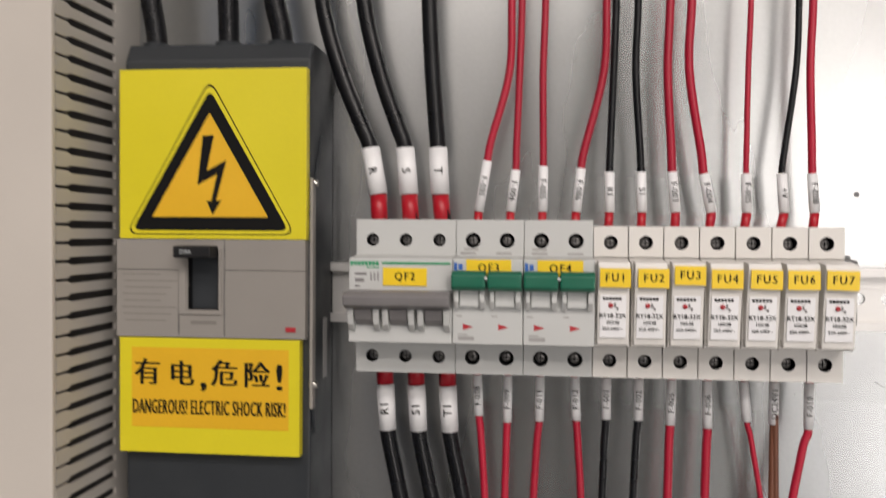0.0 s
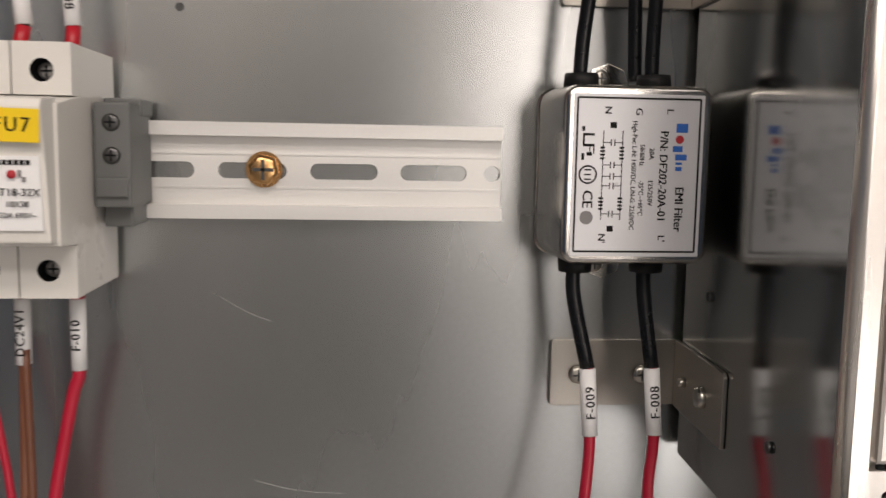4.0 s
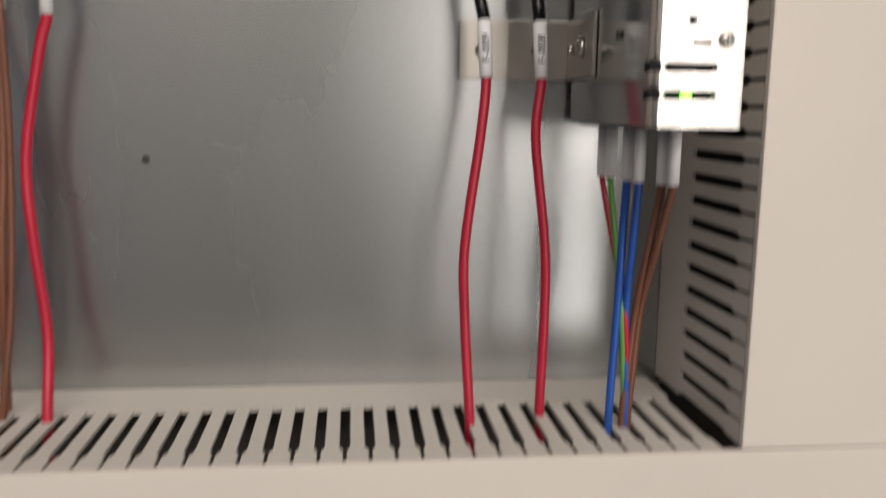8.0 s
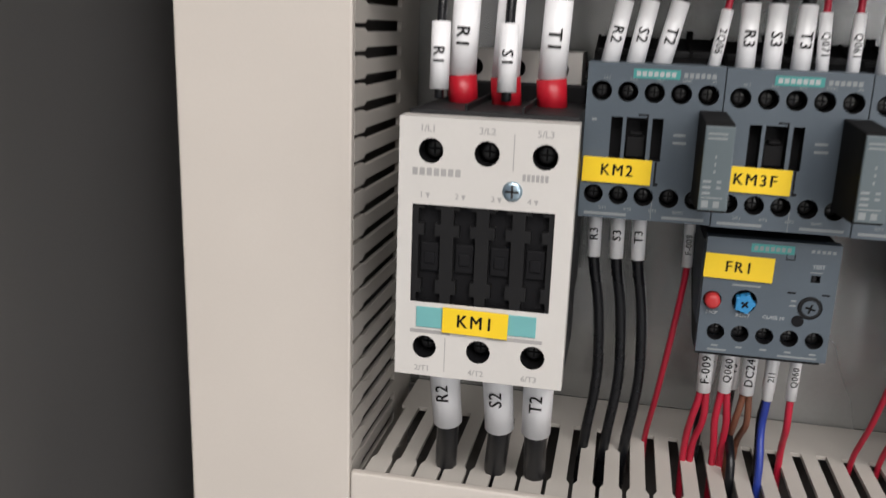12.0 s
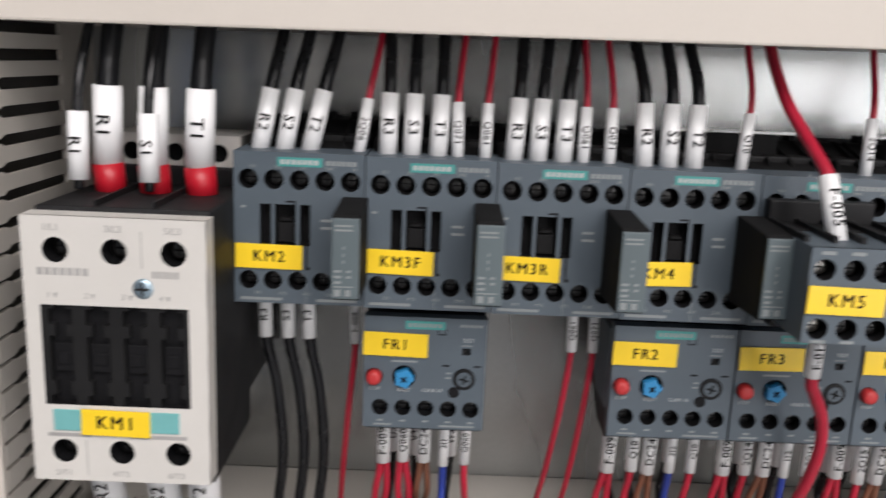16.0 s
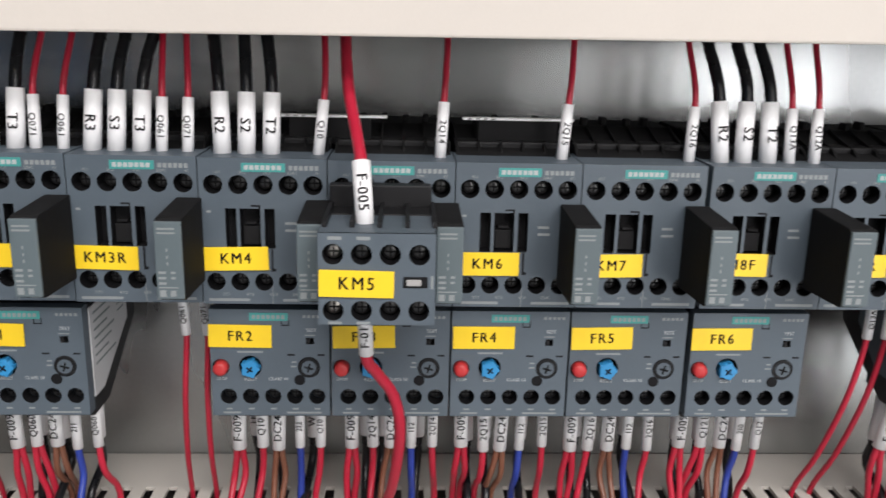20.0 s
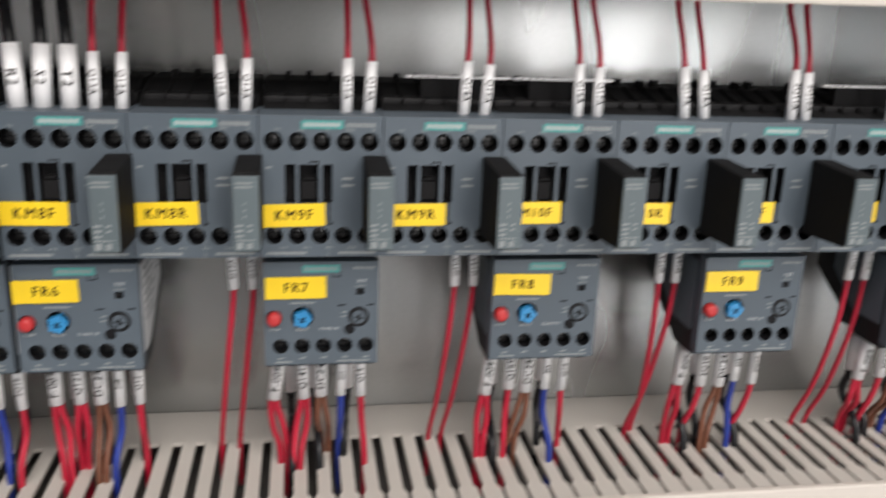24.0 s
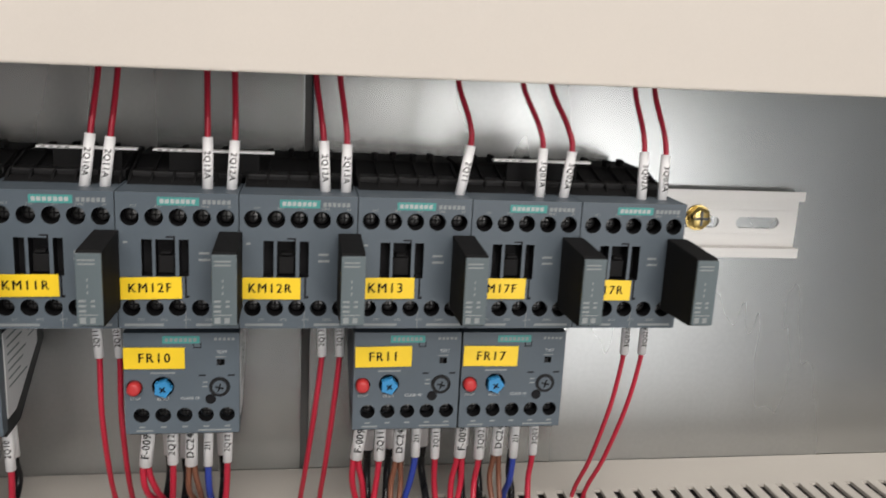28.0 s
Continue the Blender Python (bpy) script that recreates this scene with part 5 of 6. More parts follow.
    part("round_mark", rod(bmesh.new(), (-0.0172, y, -0.0143), (-0.0172, y - 0.0004, -0.0143), 0.0023, sides=20), TOGGLE, lab)


line_filter()


SKEW = 0.0507


def angle_bracket(z0, z1):
    t = thing("angle_bracket", (0.4805, 0, z0), "stainless steel angle bracket holding the power supply", "bracket", "brackets of the power supply")
    h = z1 - z0
    part("foot", prism(bmesh.new(), [(0.001, 0), (0.0498, 0), (0.0498, h), (0.001, h), (0, h - 0.001), (0, 0.001)], "y", -0.0025, -0.0005, 0.0003), BRACKET, t)
    # the wing lies along the flank of the supply, which stands a little askew
    wing = prism(bmesh.new(), [(-0.0025, 0), (-0.0545, 0), (-0.0550, 0.0005), (-0.0550, h - 0.0015), (-0.0535, h), (-0.0025, h)], "x", 0.0498, 0.0514, 0.0003)
    bmesh.ops.transform(wing, matrix=Matrix(((1, SKEW, 0, 0), (0, 1, 0, 0), (0, 0, 1, 0), (0, 0, 0, 1))), verts=wing.verts[:])
    part("wing", wing, BRACKET, t)
    for x in (0.0107, 0.0362):
        part("bracket_screw", screw(bmesh.new(), x, -0.0045, h * 0.48, 0.0036, 0, 1), SCREW, t, "bright cross-head screw", more=(SCREW_DARK,))
    for y, r in ((-0.036, 0.0042), (-0.016, 0.0020)):
        x = 0.0498 + SKEW * y
        part("wing_screw", rod(bmesh.new(), (x, y, h * 0.48), (x - 0.0022, y, h * 0.48), r, r * 0.85, 16, dome=0.0006), SCREW, t)


angle_bracket(1.2752, 1.3015)
angle_bracket(1.4285, 1.4550)


def power_supply():
    base = (0.5319, -0.004, 1.2565)
    t = thing("power_supply", base, "steel-cased power supply with a polished flank and lit green lamp", "power supply")
    t.rotation_euler.z = -math.atan(SKEW)
    y, w, h = -0.1260, 0.0300, 0.2445
    z = lambda v: v - 1.2565
    part("flank", box(bmesh.new(), 0.0, 0.0012, y + 0.003, -0.002, 0, h, 0.0003), MIRROR, t, "mirror-polished steel flank")
    bm = bmesh.new()
    rod(bm, (0.0030, y + 0.0030, 0), (0.0030, y + 0.0030, h), 0.0030, sides=28)
    pierced(bm, 0.003, w, 0, z(1.2712), y, [(0.0042, 0.0216, z(1.2654), z(1.2682), 1)], 0.004)
    pierced(bm, 0.003, w, z(1.2712), z(1.2800), y, [(0.0042, 0.0216, z(1.2741), z(1.2769), 1)], 0.004)
    pierced(bm, 0.003, w, z(1.2800), z(1.2958), y, [(0.0128, z(1.2900), 0.0014)], 0.003)
    pierced(bm, 0.003, w, z(1.2958), z(1.3900), y, [(0.0076, 0.0246, z(1.2966), z(1.3872))], 0.0042)
    box(bm, 0.003, w, y, y + 0.001, z(1.3900), h)
    box(bm, w - 0.001, w, y, -0.002, 0, h)
    box(bm, 0.0013, w - 0.001, y + 0.001, -0.002, h - 0.001, h)
    box(bm, 0.0013, w - 0.001, y + 0.006, -0.002, 0, 0.001)
    part("front_cover", bm, STEEL, t, "brushed steel front cover", more=(STEEL,))
    bm = bmesh.new()
    box(bm, 0.0094, 0.0230, y - 0.0002, y + 0.0040, z(1.2982), z(1.3858), 0.0012)
    raised = part("raised_strip", bm, STEEL, t, "raised strip with countersunk holes")
    for k, zz in enumerate((1.3698, 1.3522, 1.3330, 1.3135)):
        if k == 1:
            part("countersunk_screw", screw(bmesh.new(), 0.0164, y - 0.0006, z(zz), 0.0029, 0, 1), SCREW, raised, "cross-head screw", more=(SCREW_DARK,))
        else:
            bm = bmesh.new()
            rod(bm, (0.0164, y, z(zz)), (0.0164, y - 0.00045, z(zz)), 0.0030, sides=18)
            rod(bm, (0.0162, y, z(zz)), (0.0162, y - 0.0006, z(zz)), 0.0021, sides=16, slot=1)
            part("countersunk_hole", bm, CAN, raised, more=(DEEP if k else SCREW,))
    for k in range(3):
        part("vent_slot", box(bmesh.new(), 0.0098 + 0.0022 * k, 0.0116 + 0.0022 * k, y - 0.0003, y + 0.001, z(1.2971), z(1.2981)), DEEP, t)
    part("groove_gap", box(bmesh.new(), 0.0233, 0.0242, y + 0.0030, y + 0.0040, z(1.2985), z(1.3860)), DEEP, t)
    part("corner_screw", screw(bmesh.new(), 0.0238, y - 0.0008, z(1.2842), 0.0027, 0, 1), SCREW, t, "cross-head screw", more=(SCREW_DARK,))
    part("name_slot", box(bmesh.new(), 0.0133, 0.0190, y - 0.0003, y + 0.001, z(1.2824), z(1.2838)), DEEP, t)
    part("drilled_hole", rod(bmesh.new(), (0.0128, y + 0.0032, z(1.2900)), (0.0128, y + 0.0022, z(1.2900)), 0.0013, sides=12), DEEP, t)
    for zz in (1.2668, 1.2755):
        part("vent_slot", box(bmesh.new(), 0.0044, 0.0214, y + 0.0034, y + 0.0039, z(zz) - 0.0013, z(zz) + 0.0013), DEEP, t)
        bm = bmesh.new()
        box(bm, -0.0003, 0.0034, y - 0.0002, y + 0.006, z(zz) - 0.0014, z(zz) + 0.0014)
        part("edge_slot", bm, DEEP, t)
    part("status_lamp", rod(bmesh.new(), (0.0125, y + 0.0033, z(1.2668)), (0.0125, y + 0.0006, z(1.2668)), 0.0015, dome=0.0005, sides=12), LED, t, "lit green status lamp")
    part("terminal_block", box(bmesh.new(), 0.002, w - 0.002, -0.10, -0.012, -0.0010, 0.010, 0.0008), BLACK, t)
    for yy, zz in ((-0.030, 1.3240), (-0.086, 1.2885), (-0.030, 1.4400)):
        part("flank_screw", rod(bmesh.new(), (0.0, yy, z(zz)), (-0.0010, yy, z(zz)), 0.0018, dome=0.0004, sides=12), SCREW_DARK, t)


power_supply()


# ---------------------------------------------------------------- wires
def wire(label, points, r, material, sleeves=(), boots=(), group="", steps=5, sides=8, mid=0.5):
    """A wire along points. sleeves: (from, to, radius, text, direction); boots: (from, to, radius)."""
    base = Vector(points[0])
    t = thing("wire", base, label, "wire", group)
    line = [p - base for p in smooth_line(points, steps)]
    part("insulation", tube(bmesh.new(), line, r, sides), material, t)
    for a, b, rs, text, sense in sleeves:
        a, b = Vector(a) - base, Vector(b) - base
        way = (b - a).normalized()
        s = part("marker_sleeve", rod(bmesh.new(), a, b, rs, rs * 0.97, 14), SLEEVE, t, "white marker sleeve")
        if text:
            down = -way if way.z > 0 else way
            side = Vector((0, -1, 0))
            right = down if sense > 0 else -down
            up = side.cross(right) * -1
            out = (side - down * side.dot(down)).normalized()
            up = right.cross(out) * -1
            m = Matrix((( right.x, -out.x, up.x, 0), (right.y, -out.y, up.y, 0), (right.z, -out.z, up.z, 0), (0, 0, 0, 1)))
            size = min(0.0066, rs * 1.62, (b - a).length / (0.60 * len(text) + 0.3))
            m.translation = a + (b - a) * mid + out * (rs + 0.00012)
            part("lettering", lettering(text, round(size, 4), INK, bold=0.016, space=1.1), INK, s, at=m)
    for a, b, rb in boots:
        part("ferrule_boot", rod(bmesh.new(), Vector(a) - base, Vector(b) - base, rb, rb, 12), BOOT, t, "red crimp boot")
    return t


YW = -0.024
UP = "wires of the upper breakers"
HI = 1.60
# thick black supply cables of the three-pole breaker
for k, (foot, head, top, tag, low) in enumerate(((0.0735, 0.0690, 0.0510, "R", "R1"), (0.0912, 0.0888, 0.0735, "S", "S1"), (0.1088, 0.1074, 0.1040, "T", "T1"))):
    c = 0.0756 + 0.018 * k
    wire("thick black cable rising from the three-pole breaker", [(c, YW, 1.398), (c - 0.001, YW, 1.410), (foot, YW, 1.4225), (head, YW, 1.4487), (head + (top - head) * 0.30, YW, 1.462), (top, YW, 1.4935), (top + (top - head) * 0.6, YW, 1.535), (top + (top - head) * 0.9, YW, HI)], 0.0046, CABLE,
         [((foot, YW, 1.4225), (head, YW, 1.4487), 0.0055, tag, 1)], [((c - 0.001, YW, 1.404), (foot + 0.0002, YW, 1.4224), 0.0048)], UP)
    d = 0.0788 + 0.0178 * k
    wire("thick black cable falling from the three-pole breaker into the duct", [(c + 0.001, YW, 1.332), (d - 0.0008, YW, 1.3155), (d + 0.0008, YW, 1.2892), (d + 0.0075, YW - 0.002, 1.258), (d + 0.0135, YW - 0.004, 1.225), (d + 0.010, YW - 0.008, 1.185), (d - 0.001, YW - 0.013, 1.156), (0.070 + 0.0163 * k, -0.042, 1.138), (0.058 + 0.0163 * k, -0.044, 1.128), (0.050 + 0.0163 * k, -0.044, 1.112)], 0.0046, CABLE,
         [((d - 0.0006, YW, 1.3150), (d + 0.0008, YW, 1.2892), 0.0052, low, -1)], [((c + 0.002, YW, 1.330), (d - 0.0006, YW, 1.3152), 0.0048)], UP)

TOPS = [  # centre, sleeve foot, sleeve head, height of head, upper end, text, material, radius
    (0.1296, 0.1306, 0.1353, 1.4413, 0.1472, "F-005", RED, 0.0022), (0.1476, 0.1484, 0.1511, 1.4361, 0.1529, "F-006", RED, 0.0020),
    (0.1656, 0.1660, 0.1663, 1.4382, 0.1658, "F-005", RED, 0.0020), (0.1836, 0.1845, 0.1870, 1.4371, 0.1990, "F-006", RED, 0.0022),
    (0.2016, 0.2027, 0.2025, 1.4350, 0.2042, "R1", CABLE, 0.0021), (0.2196, 0.2201, 0.2195, 1.4350, 0.2161, "S1", CABLE, 0.0021),
    (0.2376, 0.2382, 0.2361, 1.4350, 0.2332, "F-003", RED, 0.0024), (0.2556, 0.2571, 0.2529, 1.4340, 0.2446, "F-004", RED, 0.0024),
    (0.2736, 0.2760, 0.2752, 1.4340, 0.2757, "F-005", RED, 0.0016), (0.2916, 0.2954, 0.2938, 1.4340, 0.3006, "+V", CABLE, 0.0018),
    (0.3096, 0.3112, 0.3096, 1.4340, 0.3079, "F-008", RED, 0.0022)]
for c, foot, head, zh, top, text, material, r in TOPS:
    kind = "black" if material is CABLE else "red"
    wire(kind + " wire with a printed white sleeve rising from a terminal", [(c, YW, 1.396), (c * 0.4 + foot * 0.6, YW, 1.406), (foot, YW, 1.4130), (head, YW, zh), (head + (top - head) * 0.18, YW, zh + 0.012), (top, YW, 1.4905), (top + 0.001, YW, 1.53), (top + 0.001, YW, HI)], r, material,
         [((foot, YW, 1.4130), (head, YW, zh), 0.0028, text, 1)], [((c * 0.7 + foot * 0.3, YW, 1.402), (foot, YW, 1.4128), 0.0024)], UP)

LOWS = [  # centre, sleeve foot, foot height, middle x, duct x, text, material, radius
    (0.1296, 0.1316, 1.2986, 0.1358, 0.1300, "F-008", RED, 0.0021), (0.1476, 0.1474, 1.2954, 0.1463, 0.1490, "F-009", RED, 0.0021),
    (0.1656, 0.1652, 1.2965, 0.1616, 0.1555, "F-011", RED, 0.0021), (0.1836, 0.1857, 1.2975, 0.1889, 0.1775, "F-012", RED, 0.0021),
    (0.2016, 0.2020, 1.2986, 0.1994, 0.1890, "F-001", CABLE, 0.0021), (0.2196, 0.2193, 1.2986, 0.2162, 0.2110, "F-002", CABLE, 0.0021),
    (0.2376, 0.2366, 1.2965, 0.2351, 0.2325, "F-005", RED, 0.0024), (0.2556, 0.2566, 1.2954, 0.2550, 0.2545, "F-006", RED, 0.0024),
    (0.2736, 0.2773, 1.2996, 0.2865, 0.2650, "", RED, 0.0015), (0.2916, 0.2912, 1.2986, 0.2902, 0.2860, "DC24V1", BROWN, 0.0018),
    (0.3096, 0.3096, 1.2965, 0.2991, 0.3067, "F-010", RED, 0.0023)]
for c, foot, zf, midx, dx, text, material, r in LOWS:
    kind = {"black_insulation": "black", "red_insulation": "red", "brown_insulation": "brown"}[material.name]
    head = c * 0.55 + foot * 0.45
    yd = -0.041 if c > 0.3 else -0.027
    wire(kind + " wire dropping from a terminal into the duct", [(c, YW, 1.333), (head, YW, 1.3215), (foot, YW, zf), (foot + (midx - foot) * 0.3, YW, zf - 0.012), (midx, YW - 0.002, 1.240), (midx + (dx - midx) * 0.3, YW - 0.006, 1.205), (midx + (dx - midx) * 0.72, YW - 0.005, 1.165), (dx, yd, 1.133), (dx, yd, 1.110)], r, material,
         [((head, YW, 1.3215), (foot, YW, zf), 0.0027, text, -1)], [((c, YW, 1.332), (head, YW, 1.3220), 0.0024)], UP)
wire("second brown wire out of the same sleeve", [(0.2920, YW - 0.001, 1.304), (0.2925, YW - 0.001, 1.270), (0.2930, YW - 0.003, 1.235), (0.2925, YW - 0.01, 1.18), (0.2880, -0.038, 1.133), (0.288, -0.038, 1.11)], 0.0017, BROWN, group=UP)

# cables above the moulded-case breaker
for x, lean in ((-0.0530, -0.004), (-0.0105, 0.0), (0.0200, -0.006)):
    wire("thick black main cable entering the large breaker", [(x, -0.034, 1.500), (x, -0.034, 1.512), (x + lean, -0.036, 1.545), (x + lean * 2, -0.036, 1.62)], 0.0062, CABLE, group=UP)

# line filter and power supply
FW = "wires of the filter and power supply"
for x, tx, mx, dx, dy, text in ((0.4822, 0.4874, 0.4790, 0.4807, -0.0577, "F-009"), (0.5080, 0.5108, 0.5130, 0.5121, -0.0501, "F-008")):
    z0 = 1.3335
    wire("black lead continued by a red wire into the duct", [(x, -0.026, z0), (x + 0.0005, -0.027, 1.322), (tx - 0.0004, -0.033, 1.298)], 0.0027, CABLE, group=FW)
    wire("red wire with a printed sleeve under the filter", [(tx - 0.0004, -0.033, 1.299), (tx + 0.0005, -0.036, 1.274), (tx - 0.002, -0.040, 1.250), (mx, -0.046, 1.205), (mx + 0.0003, -0.048, 1.175), (dx, dy, 1.137), (dx + 0.001, dy, 1.112)], 0.0021, RED,
         [((tx - 0.0004, -0.033, 1.298), (tx + 0.0005, -0.036, 1.2745), 0.0029, text, -1)], group=FW)
for x, dx, y in ((0.4822, 0.003, -0.026), (0.5080, 0.000, -0.026), (0.5045, -0.002, -0.018)):
    wire("black lead rising from the filter", [(x, y, 1.400), (x + dx * 0.3, y, 1.415), (x + dx, y - 0.002, 1.440), (x + dx * 1.4, y, 1.48), (x + dx, y, HI)], 0.0026, CABLE, group=FW)
SUPPLY = ((0.5380, -0.040, RED, 0.0013, 0.5425, 0.5455, "red"), (0.5392, -0.048, LEAF, 0.0013, 0.5412, 0.5440, "green and yellow"), (0.5412, -0.064, SKY, 0.0017, 0.5395, 0.5375, "blue"), (0.5434, -0.072, SKY, 0.0017, 0.5432, 0.5445, "blue"),
          (0.5490, -0.082, BROWN, 0.0016, 0.5472, 0.5432, "brown"), (0.5510, -0.088, BROWN, 0.0016, 0.5492, 0.5455, "brown"))
for n, (x, y, material, r, mx, dx, colour) in enumerate(SUPPLY):
    wire(colour + " wire hanging from the power supply into the duct", [(x, y, 1.257), (x, y, 1.246), (x, y, 1.2345), (x + (mx - x) * 0.45, y * 0.6 - 0.026, 1.212), (mx, -0.065, 1.182), (mx * 0.35 + dx * 0.65, -0.066, 1.155), (dx, -0.0665, 1.136), (dx, -0.066, 1.11)], r, material,
         [((x, y, 1.2575), (x, y, 1.2345), 0.0024, "", 1)], group=FW)

# wires over the contactors
TW = "wires above the contactors"


def over(x, lean, text, thick, top=0.0, z1=1.0485):
    material, r, rs = (CABLE, 0.0023, 0.0032) if thick else (RED, 0.0012, 0.0021)
    kind = "black power wire" if thick else "thin red control wire"
    a, b = (x, -0.0725, 1.0275), (x + lean, -0.0700, z1 + (0.0022 if thick else 0))
    wire(kind + " with a printed sleeve above a contactor", [(x - lean * 0.3, -0.066, 1.021), a, b, (b[0] + lean * 0.3 + top * 0.3, -0.067, b[2] + 0.010), (b[0] + lean * 0.3 + top, -0.060, 1.0735), (b[0] + lean * 0.3 + top, -0.058, 1.09)], r, material, [(a, b, rs, text, 1)], group=TW)


ROW = {0: [(0.0062, 0.0040, "R2", 1, 0.002), (0.0148, 0.0040, "S2", 1, 0.003), (0.0237, 0.0050, "T2", 1, 0.003), (0.0410, 0.0032, "2Q06", 0, 0.003)],
       1: [(0.0064, 0.0003, "R3", 1, -0.001), (0.0148, 0.0005, "S3", 1, 0.000), (0.0240, 0.0008, "T3", 1, 0.000), (0.0310, -0.0004, "Q071", 0, 0.002), (0.0405, 0.0005, "Q061", 0, 0.002)],
       2: [(0.0055, 0.0013, "R3", 1, 0.001), (0.0140, 0.001, "S3", 1, 0.002), (0.0228, 0.001, "T3", 1, 0.003), (0.0300, 0.0005, "Q061", 0, -0.001), (0.0392, 0.0005, "Q071", 0, -0.002)],
       3: [(0.0065, -0.0008, "R2", 1, -0.003), (0.0150, 0.0003, "S2", 1, -0.002), (0.0238, 0.0005, "T2", 1, -0.003), (0.0405, 0.0022, "Q10", 0, -0.001)],
       4: [(0.0395, 0.0012, "2Q14", 0, 0.001)], 5: [(0.0389, 0.0020, "2Q15", 0, 0.002)], 6: [(0.0409, 0.0014, "2Q16", 0, -0.002)],
       7: [(0.0063, -0.0015, "R2", 1, -0.003), (0.0146, 0.0004, "S2", 1, -0.003), (0.0240, -0.0003, "T2", 1, -0.003), (0.0321, 0.0, "Q13A", 0, -0.001), (0.0415, 0.0005, "Q12A", 0, 0.000)]}
PAIRS = {8: ("Q12A", "Q13A"), 9: ("Q15A", "Q14A"), 10: ("Q14A", "Q15A"), 11: ("Q16A", "Q17A"), 12: ("Q17A", "Q16A"), 13: ("2Q11A", "2Q10A"), 14: ("2Q10A", "2Q11A"), 15: ("2Q13A", "2Q12A"), 16: ("2Q12A", "2Q13A"),
         18: ("3Q03A", "3Q02A"), 19: ("3Q02A", "3Q03A")}
for i, row in ROW.items():
    for x, lean, text, thick, top in row:
        over(col(i) + x, lean, text, thick, top)
# first offset, lean and end, second offset, lean and end
LEANS = {8: (0.0318, -0.0008, -0.001, 0.0398, 0.0010, -0.003), 9: (0.0318, 0.0005, 0.000, 0.0400, 0.0014, -0.003), 10: (0.0314, 0.0014, 0.001, 0.0395, 0.0020, -0.001), 11: (0.0318, 0.0002, -0.001, 0.0398, 0.0005, -0.002),
         12: (0.0312, -0.0010, -0.001, 0.0396, -0.0012, -0.001), 13: (0.0322, 0.0008, -0.001, 0.0385, 0.0002, 0.001), 14: (0.0318, 0.0024, 0.001, 0.0392, 0.0022, 0.001), 15: (0.0322, 0.0000, -0.001, 0.0412, 0.0012, -0.001),
         16: (0.0325, -0.0010, -0.003, 0.0405, 0.0002, -0.003), 18: (0.0299, 0.0008, -0.008, 0.0400, 0.0031, -0.009), 19: (0.0292, 0.0003, -0.003, 0.0383, 0.0008, -0.004)}
for i, (a, b) in PAIRS.items():
    xa, la, ta, xb, lb, tb = LEANS[i]
    over(col(i) + xa, la, a, 0, ta)
    over(col(i) + xb, lb, b, 0, tb, z1=1.0475)
over(col(17) + 0.0412, 0.0042, "2Q11", 0, -0.006)

# thick wires of the main contactor
for k, (x, tag) in enumerate(((-0.0440, "R1"), (-0.0285, "S1"), (-0.0125, "T1"))):
    wire("thick black cable with a red boot on the main contactor", [(x + 0.001, -0.080, 1.010), (x, -0.080, 1.0235), (x + 0.001, -0.080, 1.0500), (x + 0.002, -0.074, 1.0735), (x + 0.002, -0.070, 1.09)], 0.0038, CABLE,
         [((x, -0.080, 1.0235), (x + 0.001, -0.080, 1.0500), 0.0050, tag, 1)], [((x + 0.001, -0.080, 1.0125), (x, -0.080, 1.0235), 0.0053)], TW)
for k, (x, tag) in enumerate(((-0.0500, "R1"), (-0.0266, "S1"))):
    wire("thin black wire beside a main cable", [(x, -0.090, 1.016), (x, -0.090, 1.020), (x - 0.0003, -0.088, 1.0420), (x, -0.084, 1.056), (x + 0.001, -0.076, 1.0735), (x + 0.001, -0.072, 1.09)], 0.0017, CABLE,
         [((x, -0.090, 1.0190), (x - 0.0003, -0.088, 1.0415), 0.0034, tag, 1)], group=TW)
for k, (x, tag) in enumerate(((-0.0435, "R2"), (-0.0240, "S2"), (-0.0085, "T2"))):
    wire("thick black cable leaving the foot of the main contactor", [(x, -0.100, 0.934), (x, -0.099, 0.926), (x + 0.00075 - 0.001 * (k == 2), -0.0957, 0.9125), (x + 0.0015 - 0.002 * (k == 2), -0.0922, 0.8955), (x - 0.001, -0.080, 0.872), (x - 0.001, -0.074, 0.85)], 0.0042, CABLE,
         [((x, -0.099, 0.9280), (x + 0.0015 - 0.002 * (k == 2), -0.0925, 0.8970), 0.0056, tag, -1)], group=TW)

# the bold red wire through the auxiliary block
wire("bold red wire entering the auxiliary contact block", [(0.1855, -0.050, 1.09), (0.1850, -0.060, 1.0735), (0.1868, -0.0766, 1.0543), (0.1905, -0.094, 1.0400), (0.1926, -0.1040, 1.0318), (0.19345, -0.1085, 1.0219), (0.1943, -0.1130, 1.0120), (0.1948, -0.1157, 1.006)], 0.0021, RED,
     [((0.1926, -0.1040, 1.0318), (0.1943, -0.1130, 1.0120), 0.0031, "F-005", 1)], group=TW)
wire("bold red wire falling from the auxiliary contact block", [(0.1936, -0.110, 0.990), (0.1938, -0.1100, 0.9840), (0.1945, -0.1080, 0.9655), (0.1975, -0.1050, 0.9590), (0.2035, -0.100, 0.9480), (0.2062, -0.095, 0.9320), (0.2040, -0.085, 0.9060), (0.1990, -0.068, 0.878), (0.1985, -0.062, 0.855)], 0.0021, RED,
     [((0.1938, -0.1100, 0.9840), (0.1945, -0.1080, 0.9665), 0.0026, "F-013", -1)], group=TW)

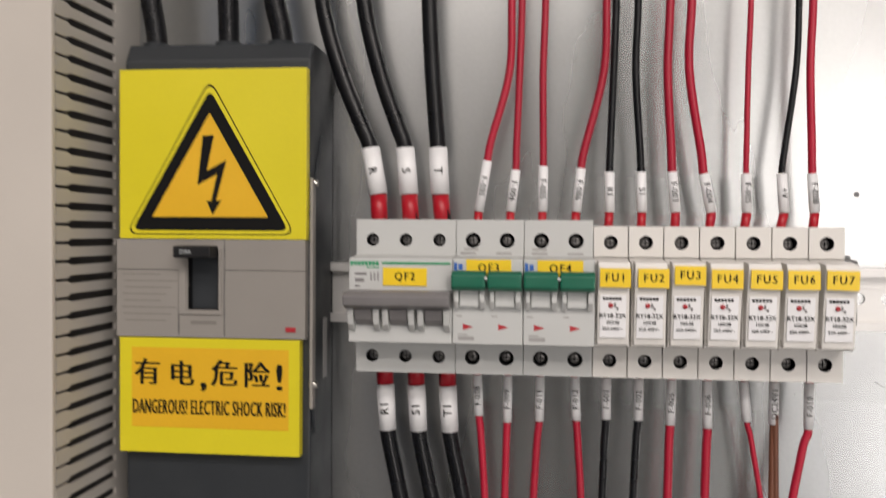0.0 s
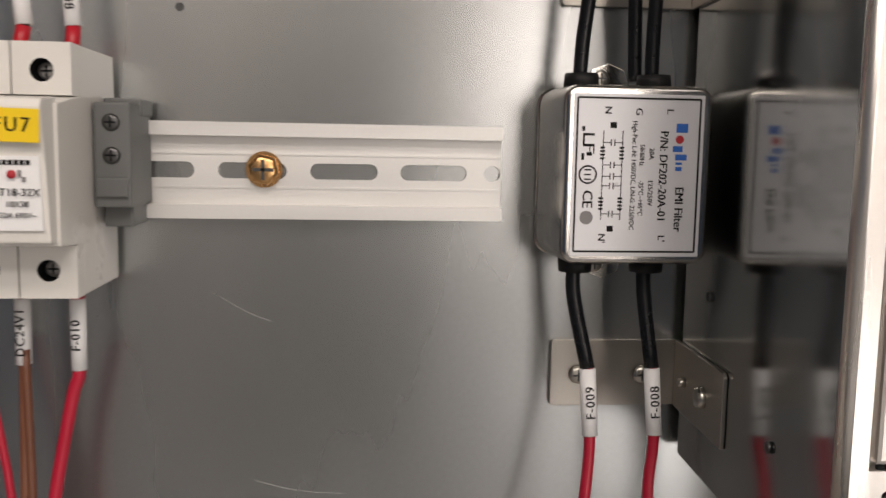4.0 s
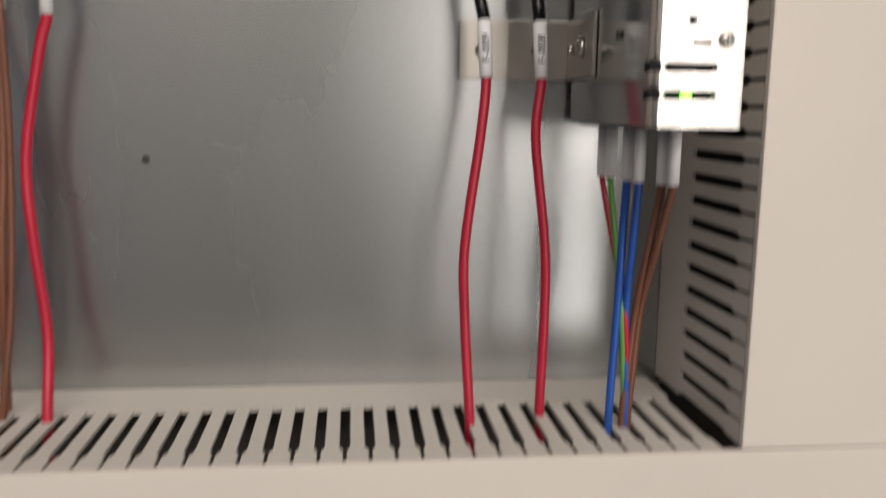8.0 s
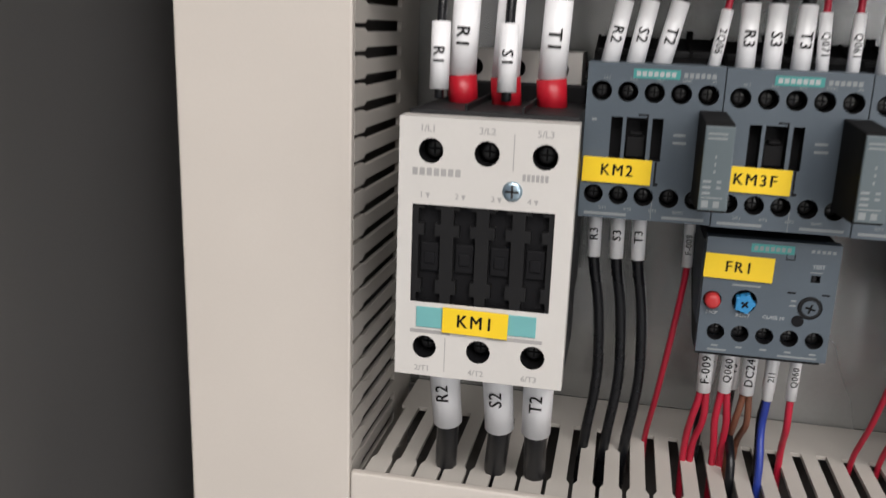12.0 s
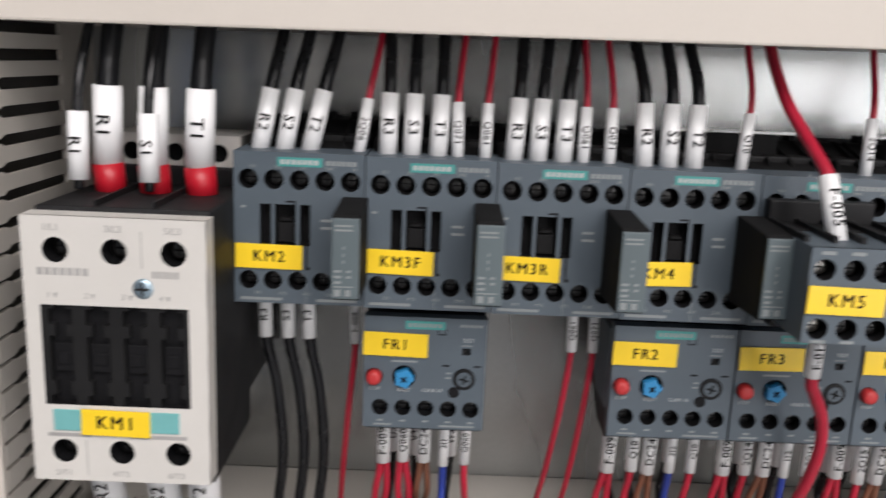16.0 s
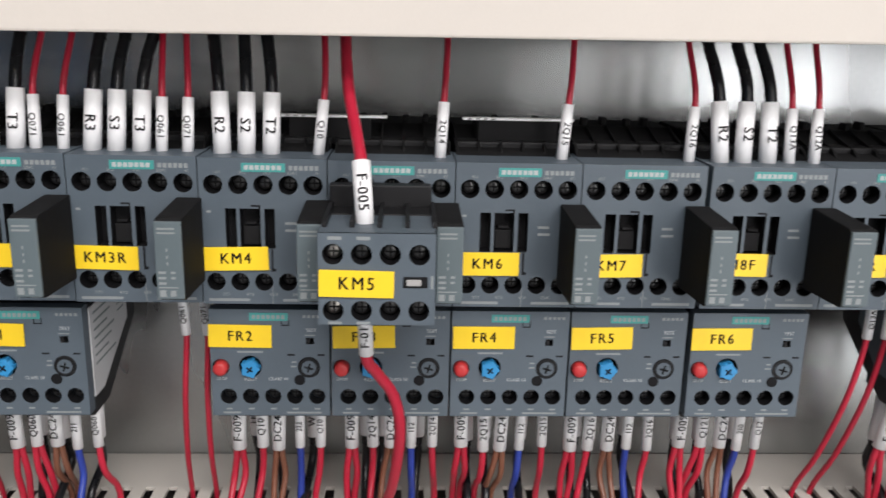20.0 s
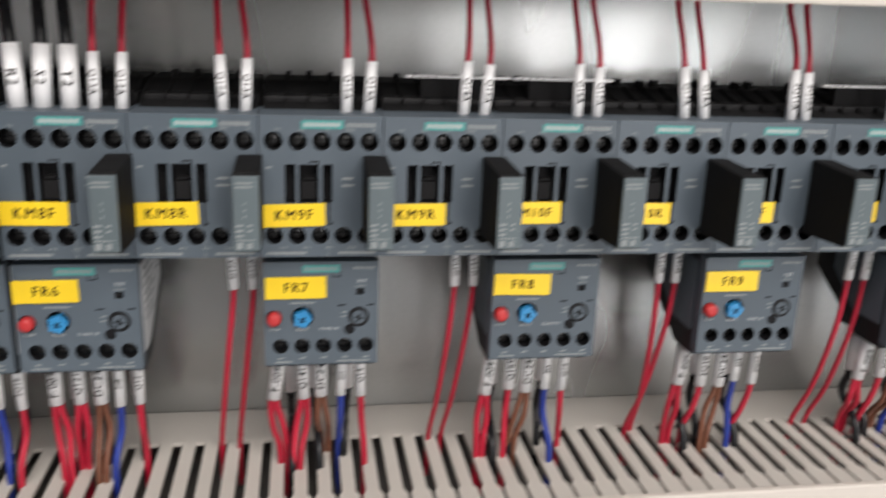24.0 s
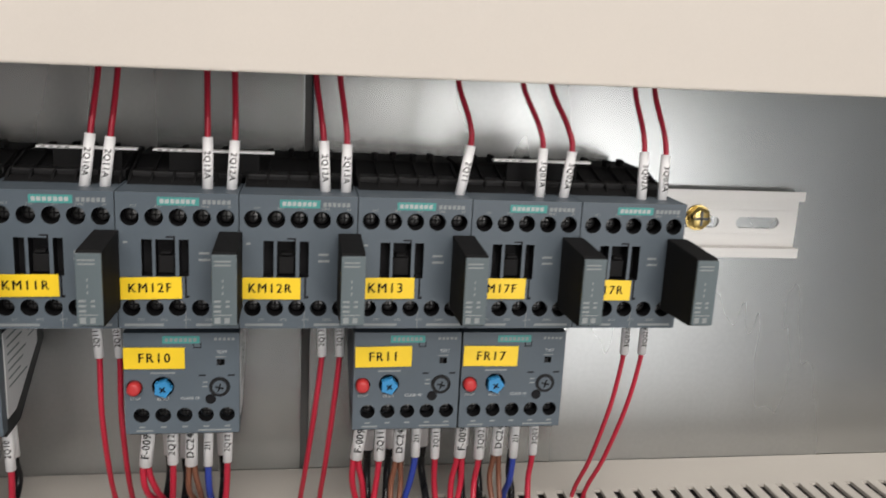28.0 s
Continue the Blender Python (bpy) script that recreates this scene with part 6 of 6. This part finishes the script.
# wires under the overload relays
RW = "wires under the overload relays"
TEXTS = {1: ("F-009", "Q060", "DC24", "2I1", "Q060"), 3: ("F-009", "Q10", "DC24", "2I2", "Q10"), 4: ("F-009", "2Q14", "DC24", "I12", "2Q14"), 5: ("F-009", "2Q15", "DC24", "I12", "2Q15"), 6: ("F-009", "2Q16", "DC24", "I12", "2Q16"),
         7: ("F-009", "Q121", "DC24", "2I0", "Q12"), 9: ("F-009", "Q141", "DC24", "2I1", "Q14"), 11: ("F-009", "Q161", "DC24", "2I1", "Q16"), 13: ("F-009", "2Q10", "DC24", "2I1", "2Q10"),
         15: ("F-009", "2Q12", "DC24", "2I1", "2Q12"), 17: ("F-009", "2Q11", "DC24", "2I1", "2Q11"), 18: ("F-009", "3Q02", "DC24", "2I1", "3Q02")}
rng = random.Random(33)


def down(x, y, z0, z1, lean, drop, material, r, rs, text, label, twin=None):
    a, b = (x, y, z0), (x + lean, y + 0.001, z1)
    yd = -0.052 + rng.uniform(-0.012, 0.008)
    for n, (m, dx) in enumerate(((material, 0.0),) if twin is None else ((material, -0.0010), (twin, 0.0011))):
        e = drop + dx * 1.4
        wire(label, [(x, y + 0.004, z0 + 0.005), (x + dx * 0.4, y, z0), (x + lean + dx, y + 0.001, z1), (x + lean + dx * 1.6 + (e - lean) * 0.35, y + 0.004, z1 - 0.014), (x + e, yd, LOW_HI + 0.006), (x + e, yd, LOW_HI - 0.02)], r, m,
             [(a, b, rs, text, -1)] if n == 0 else (), group=RW, steps=4, mid=0.6)


for i, texts in TEXTS.items():
    x0 = col(i)
    for n, (dx, text) in enumerate(zip((0.0064, 0.0147, 0.0228, 0.0308, 0.0390), texts)):
        material, twin, r, label = ((RED, RED, 0.0014, "red wires sharing a sleeve under a relay"), (RED, RED if i in (1, 7, 9) else None, 0.0014, "red wire under an overload relay"), (BROWN, BROWN if n else None, 0.0013, "brown wires sharing a sleeve under a relay"),
                                    (BLUE, None, 0.0015, "dark blue wire under an overload relay"), (RED, None, 0.0014, "red wire under an overload relay"))[n]
        rs = (0.0029, 0.0025, 0.0028, 0.0021, 0.0021)[n]
        down(x0 + dx + rng.uniform(-0.0006, 0.0006), -0.060, 0.9315, 0.9062 + rng.uniform(-0.0012, 0.0012), rng.uniform(-0.0008, 0.0008) - (0.0035 if (n == 0 and i in (9, 11, 13, 15, 17)) else 0), rng.uniform(-0.004, 0.003), material, r, rs, text, label, twin)
    for dx, text in ((0.0105, "U3"), (0.0190, "V3"), (0.0345, "W3")):
        down(x0 + dx + rng.uniform(-0.001, 0.001), -0.044, 0.9260, 0.9040 + rng.uniform(-0.002, 0.001), rng.uniform(-0.001, 0.001), rng.uniform(-0.003, 0.003), CABLE, 0.0018, 0.0026, text if i in (1, 3) else "", "black motor wire behind the control wires")

# wires under contactors that have no relay
for dx, text in ((0.0085, "R3"), (0.0170, "S3"), (0.0250, "T3")):
    x = col(0) + dx - 0.003
    wire("black power wire leaving the foot of a contactor", [(x, -0.058, 0.980), (x, -0.060, 0.974), (x + 0.0005, -0.060, 0.957), (x + 0.004, -0.056, 0.935), (x + 0.0055, -0.052, 0.905), (x + 0.0025, -0.050, 0.876), (x + 0.001, -0.048, 0.85)], 0.0021, CABLE, [((x, -0.060, 0.9755), (x + 0.0005, -0.060, 0.9570), 0.0027, text, -1)], group=RW)


def pair(i, texts, dxs, drops, thin=0.0012, cross=True):
    for dx, drop, text in zip(dxs, drops, texts):
        x = col(i) + dx
        wire("thin red control wire falling from a contactor", [(x, -0.064, 0.980), (x, -0.064, 0.9745), (x + 0.0006, -0.0625, 0.9565), (x + (drop - dx) * 0.26, -0.060, 0.930), (x + (drop - dx) * 0.70, -0.050, 0.898), (col(i) + drop, -0.038, LOW_HI + 0.002), (col(i) + drop, -0.036, LOW_HI - 0.02)], thin, RED,
             [((x, -0.064, 0.9745), (x + 0.0006, -0.0625, 0.9565), 0.0020, text, -1)], group=RW)


pair(0, ("F-009",), (0.0400,), (0.0330,))
pair(2, ("Q061", "Q071"), (0.0320, 0.0402), (0.0250, 0.0355))
pair(8, ("Q13A", "Q12A"), (0.0322, 0.0400), (0.0235, 0.0315))
pair(10, ("Q15A", "Q14A"), (0.0320, 0.0400), (0.0275, 0.0335))
pair(12, ("Q17A", "Q16A"), (0.0318, 0.0395), (0.0370, 0.0345))
pair(14, ("2Q11", "2Q10"), (0.0320, 0.0400), (0.0322, 0.0395))
pair(16, ("2Q13", "2Q12"), (0.0320, 0.0395), (0.0245, 0.0335))
pair(19, ("3Q03A", "3Q02A"), (0.0320, 0.0405), (0.0235, 0.0295), 0.0011)
